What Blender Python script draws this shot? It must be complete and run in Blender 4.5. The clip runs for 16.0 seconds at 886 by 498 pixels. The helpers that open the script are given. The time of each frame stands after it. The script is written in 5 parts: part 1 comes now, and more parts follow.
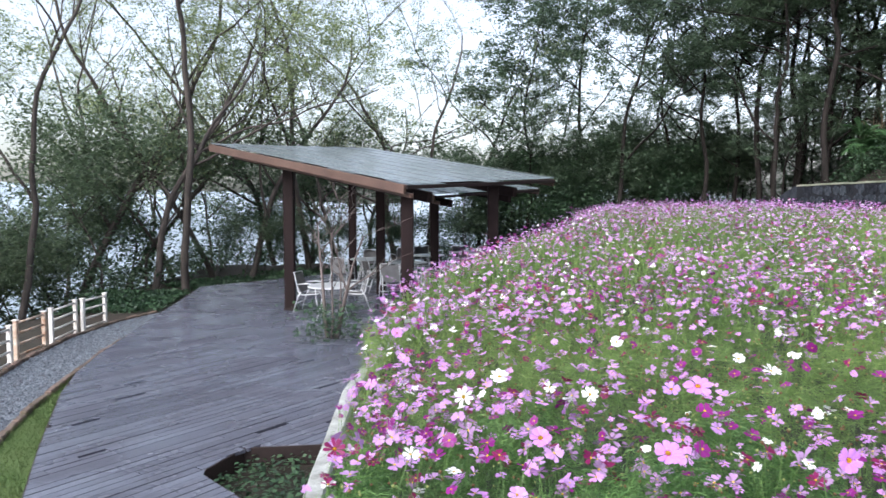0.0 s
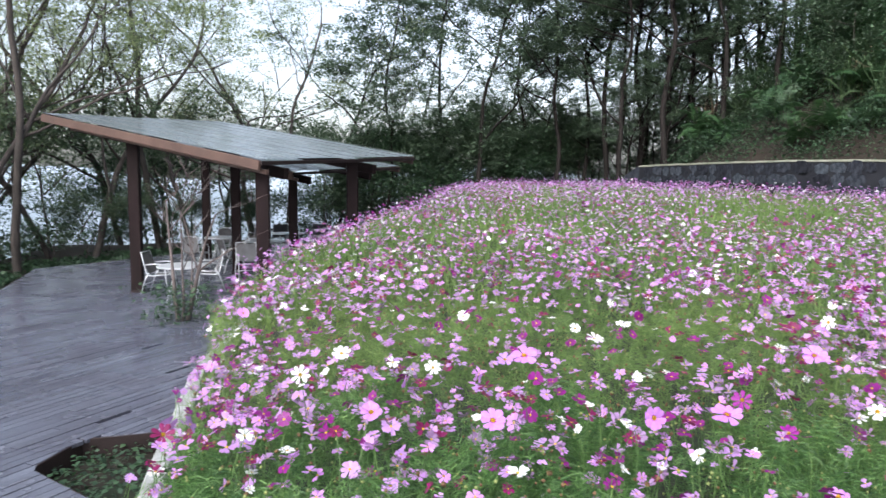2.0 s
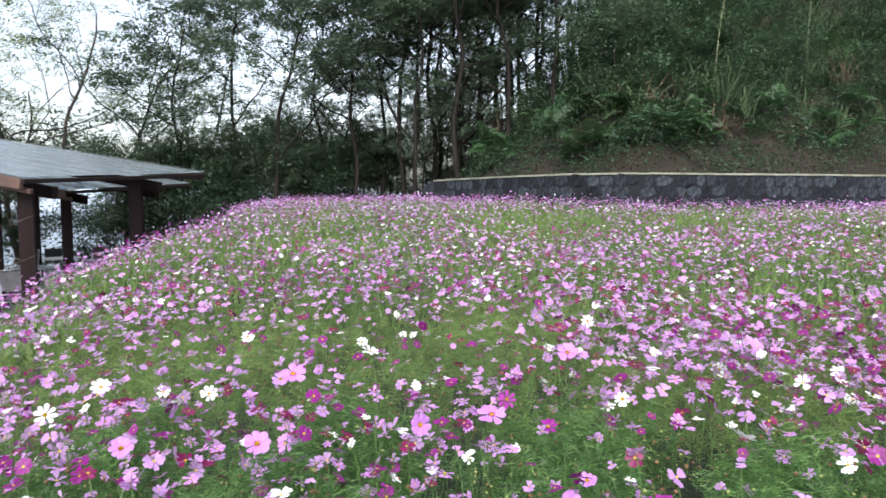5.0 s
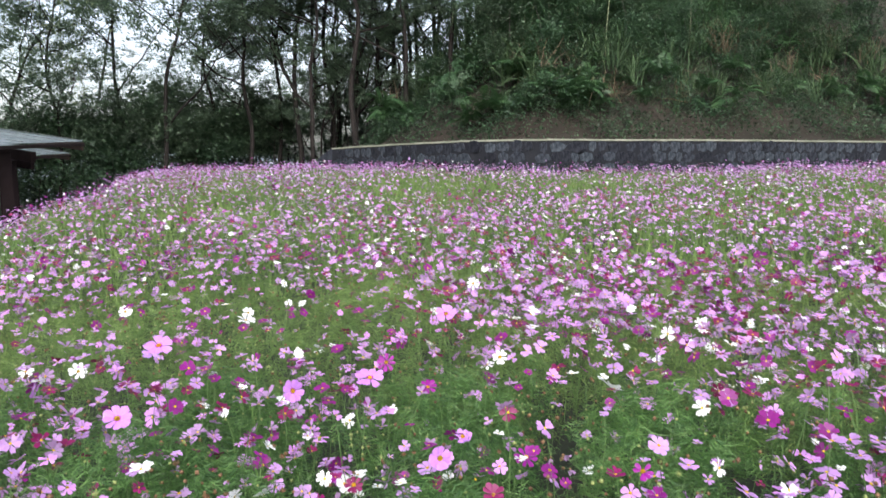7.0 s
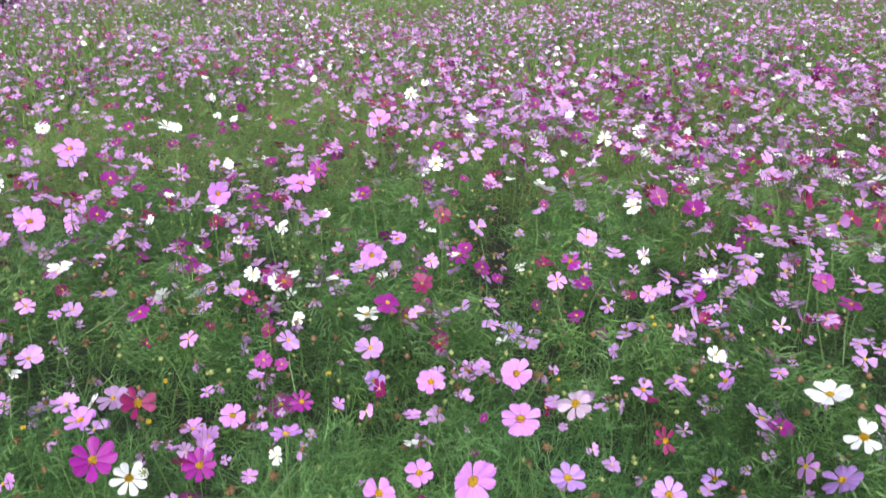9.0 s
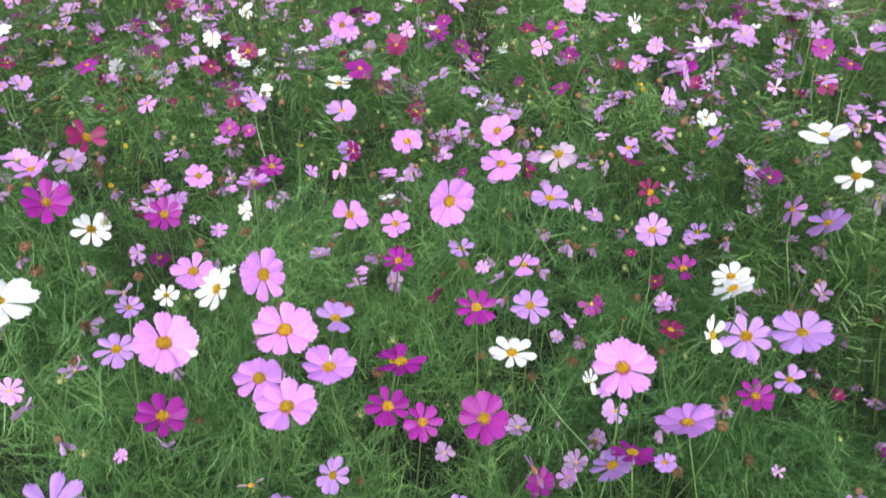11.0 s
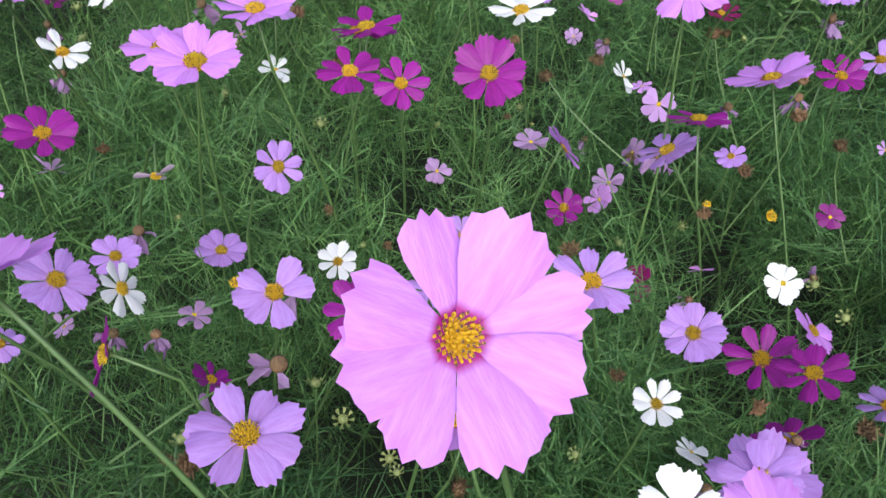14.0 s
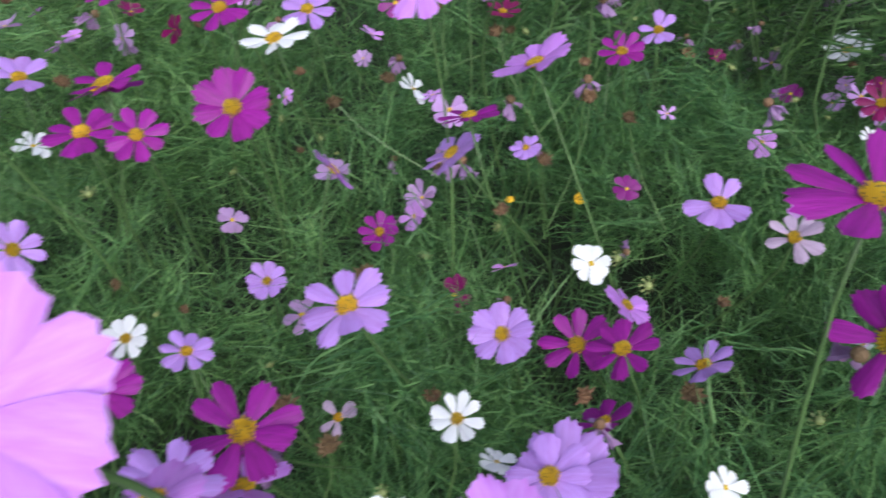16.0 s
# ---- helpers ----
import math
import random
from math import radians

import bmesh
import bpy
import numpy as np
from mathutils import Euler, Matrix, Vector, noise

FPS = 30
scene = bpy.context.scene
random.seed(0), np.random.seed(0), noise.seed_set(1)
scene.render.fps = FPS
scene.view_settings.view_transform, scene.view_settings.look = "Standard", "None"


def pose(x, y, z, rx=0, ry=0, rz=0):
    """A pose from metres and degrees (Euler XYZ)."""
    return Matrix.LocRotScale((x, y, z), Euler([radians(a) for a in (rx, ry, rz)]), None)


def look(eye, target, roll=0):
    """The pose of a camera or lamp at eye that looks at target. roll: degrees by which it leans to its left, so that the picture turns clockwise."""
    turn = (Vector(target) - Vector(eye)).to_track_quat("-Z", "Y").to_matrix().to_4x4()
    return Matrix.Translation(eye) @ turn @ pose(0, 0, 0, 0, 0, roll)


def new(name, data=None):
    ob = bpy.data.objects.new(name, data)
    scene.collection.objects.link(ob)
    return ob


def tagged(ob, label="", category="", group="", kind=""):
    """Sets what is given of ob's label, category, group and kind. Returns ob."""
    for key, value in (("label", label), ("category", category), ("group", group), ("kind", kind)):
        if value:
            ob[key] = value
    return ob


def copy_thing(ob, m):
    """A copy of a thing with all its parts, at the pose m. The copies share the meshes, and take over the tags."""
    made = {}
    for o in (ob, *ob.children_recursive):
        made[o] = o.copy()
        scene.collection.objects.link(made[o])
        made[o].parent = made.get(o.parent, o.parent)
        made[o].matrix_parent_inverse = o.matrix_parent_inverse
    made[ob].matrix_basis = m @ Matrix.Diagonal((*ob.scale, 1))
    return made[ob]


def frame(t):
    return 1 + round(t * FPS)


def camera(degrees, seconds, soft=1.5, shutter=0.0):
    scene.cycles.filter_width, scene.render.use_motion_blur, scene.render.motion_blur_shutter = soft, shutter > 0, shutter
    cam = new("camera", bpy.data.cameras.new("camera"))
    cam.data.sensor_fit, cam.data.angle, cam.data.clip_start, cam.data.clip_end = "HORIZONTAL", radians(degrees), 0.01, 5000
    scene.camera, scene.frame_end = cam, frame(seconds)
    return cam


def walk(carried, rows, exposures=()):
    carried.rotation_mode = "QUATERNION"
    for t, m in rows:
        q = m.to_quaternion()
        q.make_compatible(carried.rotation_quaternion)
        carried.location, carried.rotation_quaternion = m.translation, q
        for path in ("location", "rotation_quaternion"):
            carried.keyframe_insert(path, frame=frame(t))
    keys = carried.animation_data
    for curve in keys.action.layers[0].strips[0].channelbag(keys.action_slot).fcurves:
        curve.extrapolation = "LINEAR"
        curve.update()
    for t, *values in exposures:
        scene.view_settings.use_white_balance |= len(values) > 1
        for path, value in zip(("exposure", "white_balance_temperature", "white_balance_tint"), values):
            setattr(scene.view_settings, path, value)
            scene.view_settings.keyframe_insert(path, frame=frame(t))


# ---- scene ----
cam = camera(62.70, 16.0, soft=1.5, shutter=0.4)
PATH = [
    (0.0, pose(-0.002, 0.000, 2.600, 85.84, 0.01, -0.00)),
    (0.5, pose(0.028, 0.001, 2.598, 85.63, 0.13, -2.46)),
    (1.0, pose(0.045, 0.001, 2.593, 85.16, 0.11, -5.12)),
    (1.5, pose(0.075, -0.004, 2.593, 84.55, -0.23, -7.57)),
    (2.0, pose(0.096, -0.005, 2.594, 84.14, -0.52, -10.66)),
    (2.5, pose(0.117, -0.009, 2.596, 83.90, -0.41, -13.70)),
    (3.0, pose(0.138, -0.007, 2.595, 83.84, 0.06, -16.82)),
    (3.5, pose(0.148, -0.014, 2.599, 83.99, 0.44, -18.98)),
    (4.0, pose(0.157, -0.016, 2.602, 84.39, 0.94, -21.26)),
    (4.2, pose(0.165, -0.018, 2.600, 84.62, 0.46, -22.22)),
    (6.3, pose(0.288, -0.083, 2.590, 85.48, 1.35, -31.62)),
    (6.5, pose(0.290, -0.081, 2.588, 85.01, 0.93, -32.33)),
    (7.0, pose(0.310, -0.092, 2.575, 82.82, 0.79, -33.70)),
    (7.5, pose(0.328, -0.092, 2.555, 80.09, 1.08, -34.91)),
    (8.0, pose(0.354, -0.090, 2.530, 76.26, 0.84, -36.15)),
    (8.2, pose(0.361, -0.088, 2.519, 74.75, 0.98, -36.72)),
    (10.3, pose(0.377, -0.084, 2.370, 61.34, 0.44, -38.92)),
    (10.5, pose(0.379, -0.086, 2.350, 60.01, 0.88, -39.28)),
    (11.0, pose(0.379, -0.088, 2.298, 56.45, 0.53, -39.44)),
    (11.5, pose(0.382, -0.085, 2.262, 52.73, 1.04, -39.57)),
    (12.0, pose(0.391, -0.081, 2.209, 48.63, 0.86, -39.09)),
    (12.5, pose(0.400, -0.066, 2.112, 45.20, 1.85, -39.99)),
    (13.0, pose(0.399, -0.040, 2.041, 41.25, 1.21, -40.64)),
    (13.5, pose(0.413, -0.029, 1.997, 43.18, 2.24, -41.93)),
    (14.0, pose(0.421, -0.024, 1.980, 46.17, 3.34, -42.84)),
    (14.5, pose(0.414, -0.027, 1.972, 47.51, 4.96, -43.30)),
    (15.0, pose(0.432, -0.034, 1.967, 47.61, 9.67, -46.43)),
    (15.5, pose(0.455, -0.050, 1.962, 47.69, 8.52, -50.72)),
    (16.0, pose(0.501, -0.083, 1.941, 47.93, 7.33, -55.74)),
]
walk(cam, PATH, [(0.0, 1.25, 6250, 11.5), (4.0, 1.17, 6350, 11), (8.0, 1.1, 6450, 10.5), (11.0, 1.03, 6450, 9), (13.0, 1.0, 6350, 10.5), (14.5, 0.70, 6100, 11.5), (16.0, 0.66, 5950, 12.5)])

# ---- light ----
world = bpy.data.worlds.new("sky")
scene.world = world
world.use_nodes = True
wn, wl = world.node_tree.nodes, world.node_tree.links
sky = wn.new("ShaderNodeTexSky")
sky.sky_type, sky.sun_disc = "NISHITA", False
sky.sun_elevation, sky.sun_rotation = radians(42), radians(215)
sky.dust_density, sky.ozone_density = 3.0, 1.0
veil = wn.new("ShaderNodeHueSaturation")
veil.inputs["Saturation"].default_value = 0.55
back = next(n for n in wn if n.type == "BACKGROUND")
back.inputs["Strength"].default_value = 0.15
wl.new(sky.outputs["Color"], veil.inputs["Color"])
wl.new(veil.outputs["Color"], back.inputs["Color"])
sun = new("sun", bpy.data.lights.new("sun", "SUN"))
sun.data.energy, sun.data.angle, sun.data.color = 1.35, radians(40), (1.0, 0.99, 0.985)
sun.matrix_world = look((-11, -14, 16), (0, 0, 0))

rnd = random.Random(7)
npr = np.random.default_rng(11)


# ---- materials ----
def material(name, a, b=None, rough=0.6, scale=3.0, fine=40.0, bump=0.0, island=0.0, each=0.0, thin=0.0, metal=0.0, stretch=(1, 1, 1), spec=0.5, wet=0.0):
    """A surface between the colours a and b by noise at two scales. island, each: how much loose pieces or objects differ; thin: light let through."""
    m = bpy.data.materials.new(name)
    m.use_nodes = True
    n, l = m.node_tree.nodes, m.node_tree.links
    p = next(x for x in n if x.type == "BSDF_PRINCIPLED")
    out = next(x for x in n if x.type == "OUTPUT_MATERIAL")
    b = b or tuple(c * 0.7 for c in a)
    tc = n.new("ShaderNodeTexCoord")
    mp = n.new("ShaderNodeMapping")
    mp.inputs["Scale"].default_value = stretch
    l.new(tc.outputs["Object"], mp.inputs["Vector"])
    n1, n2 = n.new("ShaderNodeTexNoise"), n.new("ShaderNodeTexNoise")
    for t, s in ((n1, scale), (n2, fine)):
        t.inputs["Scale"].default_value, t.inputs["Detail"].default_value = s, 4
        l.new(mp.outputs["Vector"], t.inputs["Vector"])
    add = n.new("ShaderNodeMath")
    add.operation = "MULTIPLY_ADD"
    l.new(n2.outputs["Fac"], add.inputs[0])
    add.inputs[1].default_value = 0.5
    l.new(n1.outputs["Fac"], add.inputs[2])
    ramp = n.new("ShaderNodeMapRange")
    ramp.inputs["From Min"].default_value, ramp.inputs["From Max"].default_value = 0.52, 0.98
    l.new(add.outputs[0], ramp.inputs["Value"])
    mix = n.new("ShaderNodeMix")
    mix.data_type = "RGBA"
    mix.inputs["A"].default_value, mix.inputs["B"].default_value = (*a, 1), (*b, 1)
    l.new(ramp.outputs["Result"], mix.inputs["Factor"])
    col = mix.outputs["Result"]
    for amount, node, sock in ((island, "ShaderNodeNewGeometry", "Random Per Island"), (each, "ShaderNodeObjectInfo", "Random")):
        if amount:
            g, hsv, mr, mh = n.new(node), n.new("ShaderNodeHueSaturation"), n.new("ShaderNodeMapRange"), n.new("ShaderNodeMapRange")
            mr.inputs["To Min"].default_value, mr.inputs["To Max"].default_value = 1 - amount, 1 + amount
            mh.inputs["To Min"].default_value, mh.inputs["To Max"].default_value = 0.5 + 0.04 * amount, 0.5 - 0.04 * amount
            l.new(g.outputs[sock], mr.inputs["Value"])
            l.new(g.outputs[sock], mh.inputs["Value"])
            l.new(mr.outputs["Result"], hsv.inputs["Value"])
            l.new(mh.outputs["Result"], hsv.inputs["Hue"])
            l.new(col, hsv.inputs["Color"])
            col = hsv.outputs["Color"]
    l.new(col, p.inputs["Base Color"])
    p.inputs["Roughness"].default_value, p.inputs["Metallic"].default_value = rough, metal
    p.inputs["Specular IOR Level"].default_value = spec
    if wet:
        rw = n.new("ShaderNodeMapRange")
        rw.inputs["From Min"].default_value, rw.inputs["From Max"].default_value = 0.36, 0.62
        rw.inputs["To Min"].default_value, rw.inputs["To Max"].default_value = max(rough - wet, 0.04), rough + wet
        l.new(n1.outputs["Fac"], rw.inputs["Value"])
        l.new(rw.outputs["Result"], p.inputs["Roughness"])
    if bump:
        bp = n.new("ShaderNodeBump")
        bp.inputs["Strength"].default_value, bp.inputs["Distance"].default_value = bump, 0.02
        l.new(add.outputs[0], bp.inputs["Height"])
        l.new(bp.outputs["Normal"], p.inputs["Normal"])
    if thin:
        tr, ms = n.new("ShaderNodeBsdfTranslucent"), n.new("ShaderNodeMixShader")
        l.new(col, tr.inputs["Color"])
        ms.inputs["Fac"].default_value = thin
        l.new(p.outputs["BSDF"], ms.inputs[1])
        l.new(tr.outputs["BSDF"], ms.inputs[2])
        l.new(ms.outputs["Shader"], out.inputs["Surface"])
    return m


# Soil colour taken down so that it carries the shade under the foliage.
M_SOIL_SHADE = material("soil", (0.022, 0.026, 0.014), (0.014, 0.024, 0.010), 0.9, 2, 30, 0.6)
M_TURF = material("turf", (0.05, 0.10, 0.02), (0.09, 0.13, 0.04), 0.9, 1.5, 40, 0.8)
M_DECK = material("deck_board", (0.126, 0.138, 0.180), (0.080, 0.080, 0.106), 0.22, 1.2, 22, 0.17, each=0.2, wet=0.16)
M_DECKREST = material("deck_board_far", (0.126, 0.138, 0.180), (0.080, 0.080, 0.106), 0.22, 1.2, 22, 0.17, island=0.2, wet=0.16)
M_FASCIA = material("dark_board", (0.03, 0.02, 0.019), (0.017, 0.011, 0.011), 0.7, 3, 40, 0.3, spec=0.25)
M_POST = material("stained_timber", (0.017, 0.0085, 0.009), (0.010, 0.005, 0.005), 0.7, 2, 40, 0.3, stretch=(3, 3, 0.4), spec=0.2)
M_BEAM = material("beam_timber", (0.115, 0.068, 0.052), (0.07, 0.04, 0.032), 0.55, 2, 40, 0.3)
M_WHITE = material("white_paint", (0.75, 0.74, 0.72), (0.55, 0.5, 0.45), 0.5, 3, 30, 0.15)
M_RUST = material("rusty_paint", (0.62, 0.56, 0.48), (0.32, 0.15, 0.07), 0.7, 5, 30, 0.3)
M_STEEL = material("pale_metal", (0.62, 0.64, 0.66), (0.5, 0.52, 0.55), 0.35, 5, 60, 0.05, metal=0.3)
M_SLING = material("sling_fabric", (0.27, 0.27, 0.28), (0.19, 0.185, 0.19), 0.8, 5, 120, 0.2)
M_GRAVEL = material("gravel", (0.145, 0.165, 0.195), (0.08, 0.09, 0.11), 0.8, 8, 60, 1.0, island=0.5)
M_EDGE = material("edging_stone", (0.15, 0.105, 0.08), (0.09, 0.065, 0.05), 0.85, 4, 40, 0.6, each=0.3)
M_CONC = material("pale_concrete", (0.44, 0.45, 0.44), (0.20, 0.21, 0.19), 0.9, 5, 30, 1.0)
M_STONE = material("wall_stone", (0.007, 0.009, 0.014), (0.046, 0.052, 0.064), 0.85, 5, 30, 0.8, each=0.6, stretch=(1.6, 1.6, 0.5), spec=0.15)
M_MORTAR = material("mortar", (0.012, 0.013, 0.017), (0.02, 0.021, 0.025), 0.9, 3, 40, 0.6, spec=0.15)
M_COPING = material("coping", (0.26, 0.26, 0.21), (0.12, 0.135, 0.09), 0.85, 2, 30, 0.5)
M_BARK = material("bark", (0.085, 0.070, 0.062), (0.040, 0.034, 0.031), 0.9, 3, 25, 0.8, stretch=(3, 3, 0.6))
M_BARKDARK = material("dark_bark", (0.030, 0.025, 0.023), (0.014, 0.012, 0.011), 0.9, 3, 25, 0.8, stretch=(3, 3, 0.6), spec=0.2)
M_BARKPALE = material("pale_bark", (0.14, 0.112, 0.105), (0.08, 0.064, 0.06), 0.85, 6, 40, 0.4)
M_LEAFA = material("leaf_light", (0.27, 0.32, 0.155), (0.175, 0.235, 0.115), 0.5, 1, 20, island=0.45, thin=0.5)
M_LEAFB = material("leaf_dark", (0.095, 0.145, 0.085), (0.055, 0.095, 0.055), 0.5, 0.6, 20, island=0.5, thin=0.45)
M_LEAFM = material("leaf_grey_green", (0.13, 0.18, 0.105), (0.08, 0.125, 0.07), 0.5, 0.8, 20, island=0.45, thin=0.45)
M_LEAFC = material("leaf_shrub", (0.058, 0.115, 0.055), (0.028, 0.065, 0.034), 0.55, 0.4, 20, island=0.5, thin=0.3)
M_STRAW = material("long_grass", (0.06, 0.105, 0.042), (0.026, 0.058, 0.02), 0.8, 2, 20, island=0.4, thin=0.2)
M_DRY = material("dead_leaves", (0.17, 0.135, 0.085), (0.09, 0.07, 0.042), 0.85, 2, 20, island=0.4, thin=0.2)
M_FROND = material("fern_frond", (0.068, 0.145, 0.055), (0.030, 0.078, 0.032), 0.5, 0.5, 20, island=0.35, thin=0.35)
M_CANE = material("bamboo_cane", (0.20, 0.22, 0.12), (0.12, 0.14, 0.08), 0.5, 3, 40, each=0.2)
M_BANK = material("bank_soil", (0.033, 0.022, 0.016), (0.017, 0.017, 0.010), 0.95, 0.8, 12, 0.8)
# The haze of distance is put into these two pale blue base colours.
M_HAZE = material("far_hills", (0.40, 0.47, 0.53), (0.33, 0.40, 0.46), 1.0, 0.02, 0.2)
M_SEA = material("haze_tinted_water", (0.29, 0.35, 0.39), (0.23, 0.285, 0.325), 0.7, 0.01, 0.1)
M_FERN = material("cosmos_foliage", (0.15, 0.30, 0.095), (0.058, 0.155, 0.048), 0.5, 1.6, 25, island=0.5, thin=0.3, spec=0.35)
M_FERNMID = material("cosmos_leaves", (0.135, 0.27, 0.078), (0.05, 0.125, 0.036), 0.5, 2.5, 25, island=0.55, thin=0.3)
M_FERNFAR = material("field_foliage", (0.185, 0.28, 0.078), (0.10, 0.185, 0.05), 0.6, 0.5, 6, island=0.35, thin=0.3)
M_STEM = material("flower_stem", (0.10, 0.185, 0.05), (0.06, 0.115, 0.035), 0.5, 6, 40, island=0.2)
PETAL = {
    "pink": material("petal_pink", (0.64, 0.33, 0.75), (0.56, 0.23, 0.62), 0.55, 12, 120, 0.1, each=0.10, island=0.07, thin=0.3),
    "lilac": material("petal_lilac", (0.58, 0.345, 0.71), (0.48, 0.24, 0.56), 0.55, 12, 120, 0.1, each=0.12, island=0.07, thin=0.3),
    "magenta": material("petal_magenta", (0.30, 0.011, 0.26), (0.19, 0.006, 0.16), 0.5, 12, 120, 0.1, each=0.18, island=0.08, thin=0.25),
    "crimson": material("petal_crimson", (0.26, 0.004, 0.115), (0.14, 0.002, 0.055), 0.5, 12, 120, 0.1, each=0.2, island=0.1, thin=0.2),
    "white": material("petal_white", (0.86, 0.87, 0.86), (0.78, 0.78, 0.80), 0.55, 12, 120, 0.1, each=0.04, island=0.03, thin=0.3),
    "faded": material("petal_faded", (0.40, 0.25, 0.46), (0.30, 0.17, 0.32), 0.7, 12, 90, 0.3, each=0.2, island=0.15, thin=0.25),
}
M_DISC = material("flower_disc", (0.87, 0.60, 0.018), (0.72, 0.42, 0.008), 0.7, 180, 700, 0.6, each=0.15)
M_SEED = material("seed_head", (0.19, 0.115, 0.05), (0.10, 0.055, 0.03), 0.8, 60, 300, 0.4, each=0.3)
M_BUD = material("green_bud", (0.24, 0.28, 0.09), (0.15, 0.2, 0.06), 0.6, 60, 200, each=0.2)


def roof_material():
    """Ribbed translucent sheet, wet and shiny."""
    m = material("roof_sheet", (0.36, 0.42, 0.44), (0.20, 0.25, 0.27), 0.02, 1.5, 12, 0.02, thin=0.3, stretch=(2, 6, 1))
    return m


M_ROOF = roof_material()
M_ROOFBAR = material("roof_bar", (0.14, 0.16, 0.17), (0.09, 0.10, 0.11), 0.4, 4, 40)


# ---- building tools ----
def mesh_object(name, verts, faces, mats, parent=None, label="", slots=None, smooth=False):
    me = bpy.data.meshes.new(name)
    verts = np.asarray(verts, np.float32)
    if isinstance(faces, np.ndarray):
        n, k = faces.shape
        me.vertices.add(len(verts))
        me.vertices.foreach_set("co", verts.ravel())
        me.loops.add(n * k)
        me.loops.foreach_set("vertex_index", faces.astype(np.int32).ravel())
        me.polygons.add(n)
        me.polygons.foreach_set("loop_start", np.arange(0, n * k, k, dtype=np.int32))
        me.update(calc_edges=True)
    else:
        me.from_pydata(verts.tolist(), [], faces)
    for mt in mats if isinstance(mats, (list, tuple)) else [mats]:
        me.materials.append(mt)
    if slots is not None:
        me.polygons.foreach_set("material_index", np.asarray(slots, np.int32))
    if smooth:
        me.polygons.foreach_set("use_smooth", np.ones(len(me.polygons), bool))
    me.update()
    ob = new(name, me)
    if parent:
        ob.parent = parent
    if label:
        tagged(ob, label)
    return ob


def part(name, bm, mt, parent=None, label="", smooth=False):
    me = bpy.data.meshes.new(name)
    bm.normal_update()
    bm.to_mesh(me)
    bm.free()
    me.materials.append(mt)
    if smooth:
        me.polygons.foreach_set("use_smooth", np.ones(len(me.polygons), bool))
    ob = new(name, me)
    if parent:
        ob.parent = parent
    if label:
        tagged(ob, label)
    return ob


def thing(name, m, label, category, group="", kind=""):
    ob = new(name)
    ob.matrix_world = m
    return tagged(ob, label, category, group, kind)


def box(lo, hi, bevel=0.0, m=None, bm=None):
    bm = bm or bmesh.new()
    lo, hi = Vector(lo), Vector(hi)
    made = bmesh.ops.create_cube(bm, size=1, matrix=Matrix.Translation((lo + hi) / 2) @ Matrix.Diagonal((*(hi - lo), 1)))
    if bevel:
        edges = list({e for v in made["verts"] for e in v.link_edges})
        bmesh.ops.bevel(bm, geom=edges, offset=bevel, segments=1, affect="EDGES")
    if m:
        bmesh.ops.transform(bm, matrix=m, verts=bm.verts)
    return bm


def tube(points, radius, sides=8, bm=None, close=False):
    """A bent rod through the points; radius may be one number or one for each point."""
    bm = bm or bmesh.new()
    pts = [Vector(p) for p in points]
    rad = radius if isinstance(radius, (list, tuple)) else [radius] * len(pts)
    rings, side = [], None
    for i, p in enumerate(pts):
        d = (pts[min(i + 1, len(pts) - 1)] - pts[max(i - 1, 0)]).normalized()
        side = d.orthogonal().normalized() if side is None else (side - d * side.dot(d)).normalized()
        up = d.cross(side)
        rings.append([bm.verts.new(p + rad[i] * (math.cos(a) * side + math.sin(a) * up)) for a in (2 * math.pi * k / sides for k in range(sides))])
    for r, s in zip(rings, rings[1:]):
        for k in range(sides):
            bm.faces.new((r[k], r[(k + 1) % sides], s[(k + 1) % sides], s[k]))
    bm.faces.new(rings[0][::-1])
    bm.faces.new(rings[-1])
    return bm


def turns(n, tilt, rng=npr):
    """n random rotations: any turn about z after a lean of up to tilt."""
    az, le, sp = rng.uniform(0, 2 * np.pi, n), np.abs(rng.normal(0, tilt, n)), rng.uniform(0, 2 * np.pi, n)
    return frames_from(az, le, sp)


def frames_from(az, lean, spin):
    """Rotations that lean the z axis by lean towards the compass angle az (from +x), after a spin about z."""
    n = len(az)
    c, s = np.cos(az), np.sin(az)
    cl, sl = np.cos(lean), np.sin(lean)
    z = np.stack([sl * c, sl * s, cl], -1)
    x0 = np.stack([cl * c, cl * s, -sl], -1)
    y0 = np.cross(z, x0)
    cs, ss = np.cos(spin)[:, None], np.sin(spin)[:, None]
    return np.stack([cs * x0 + ss * y0, cs * y0 - ss * x0, z], -1)


def scatter(verts, faces, places, rots, sizes):
    """One set of vertices and faces: the template at every place."""
    v = np.einsum("nij,vj->nvi", rots, verts) * np.reshape(sizes, (-1, 1, 1)) + places[:, None]
    f = faces[None] + (np.arange(len(places)) * len(verts))[:, None, None]
    return v.reshape(-1, 3), f.reshape(-1, faces.shape[1])


# ---- the lie of the land ----
# Edge of the flower bed along the deck, and the foot of the stone wall that bounds it.
EDGE = [(-0.45, -0.6), (-0.60, 2.5), (-0.72, 4.2), (-0.80, 6.5), (-0.60, 9.0), (0.05, 11.4), (1.25, 14.0), (2.95, 17.6), (4.4, 24.0), (5.2, 30.0)]
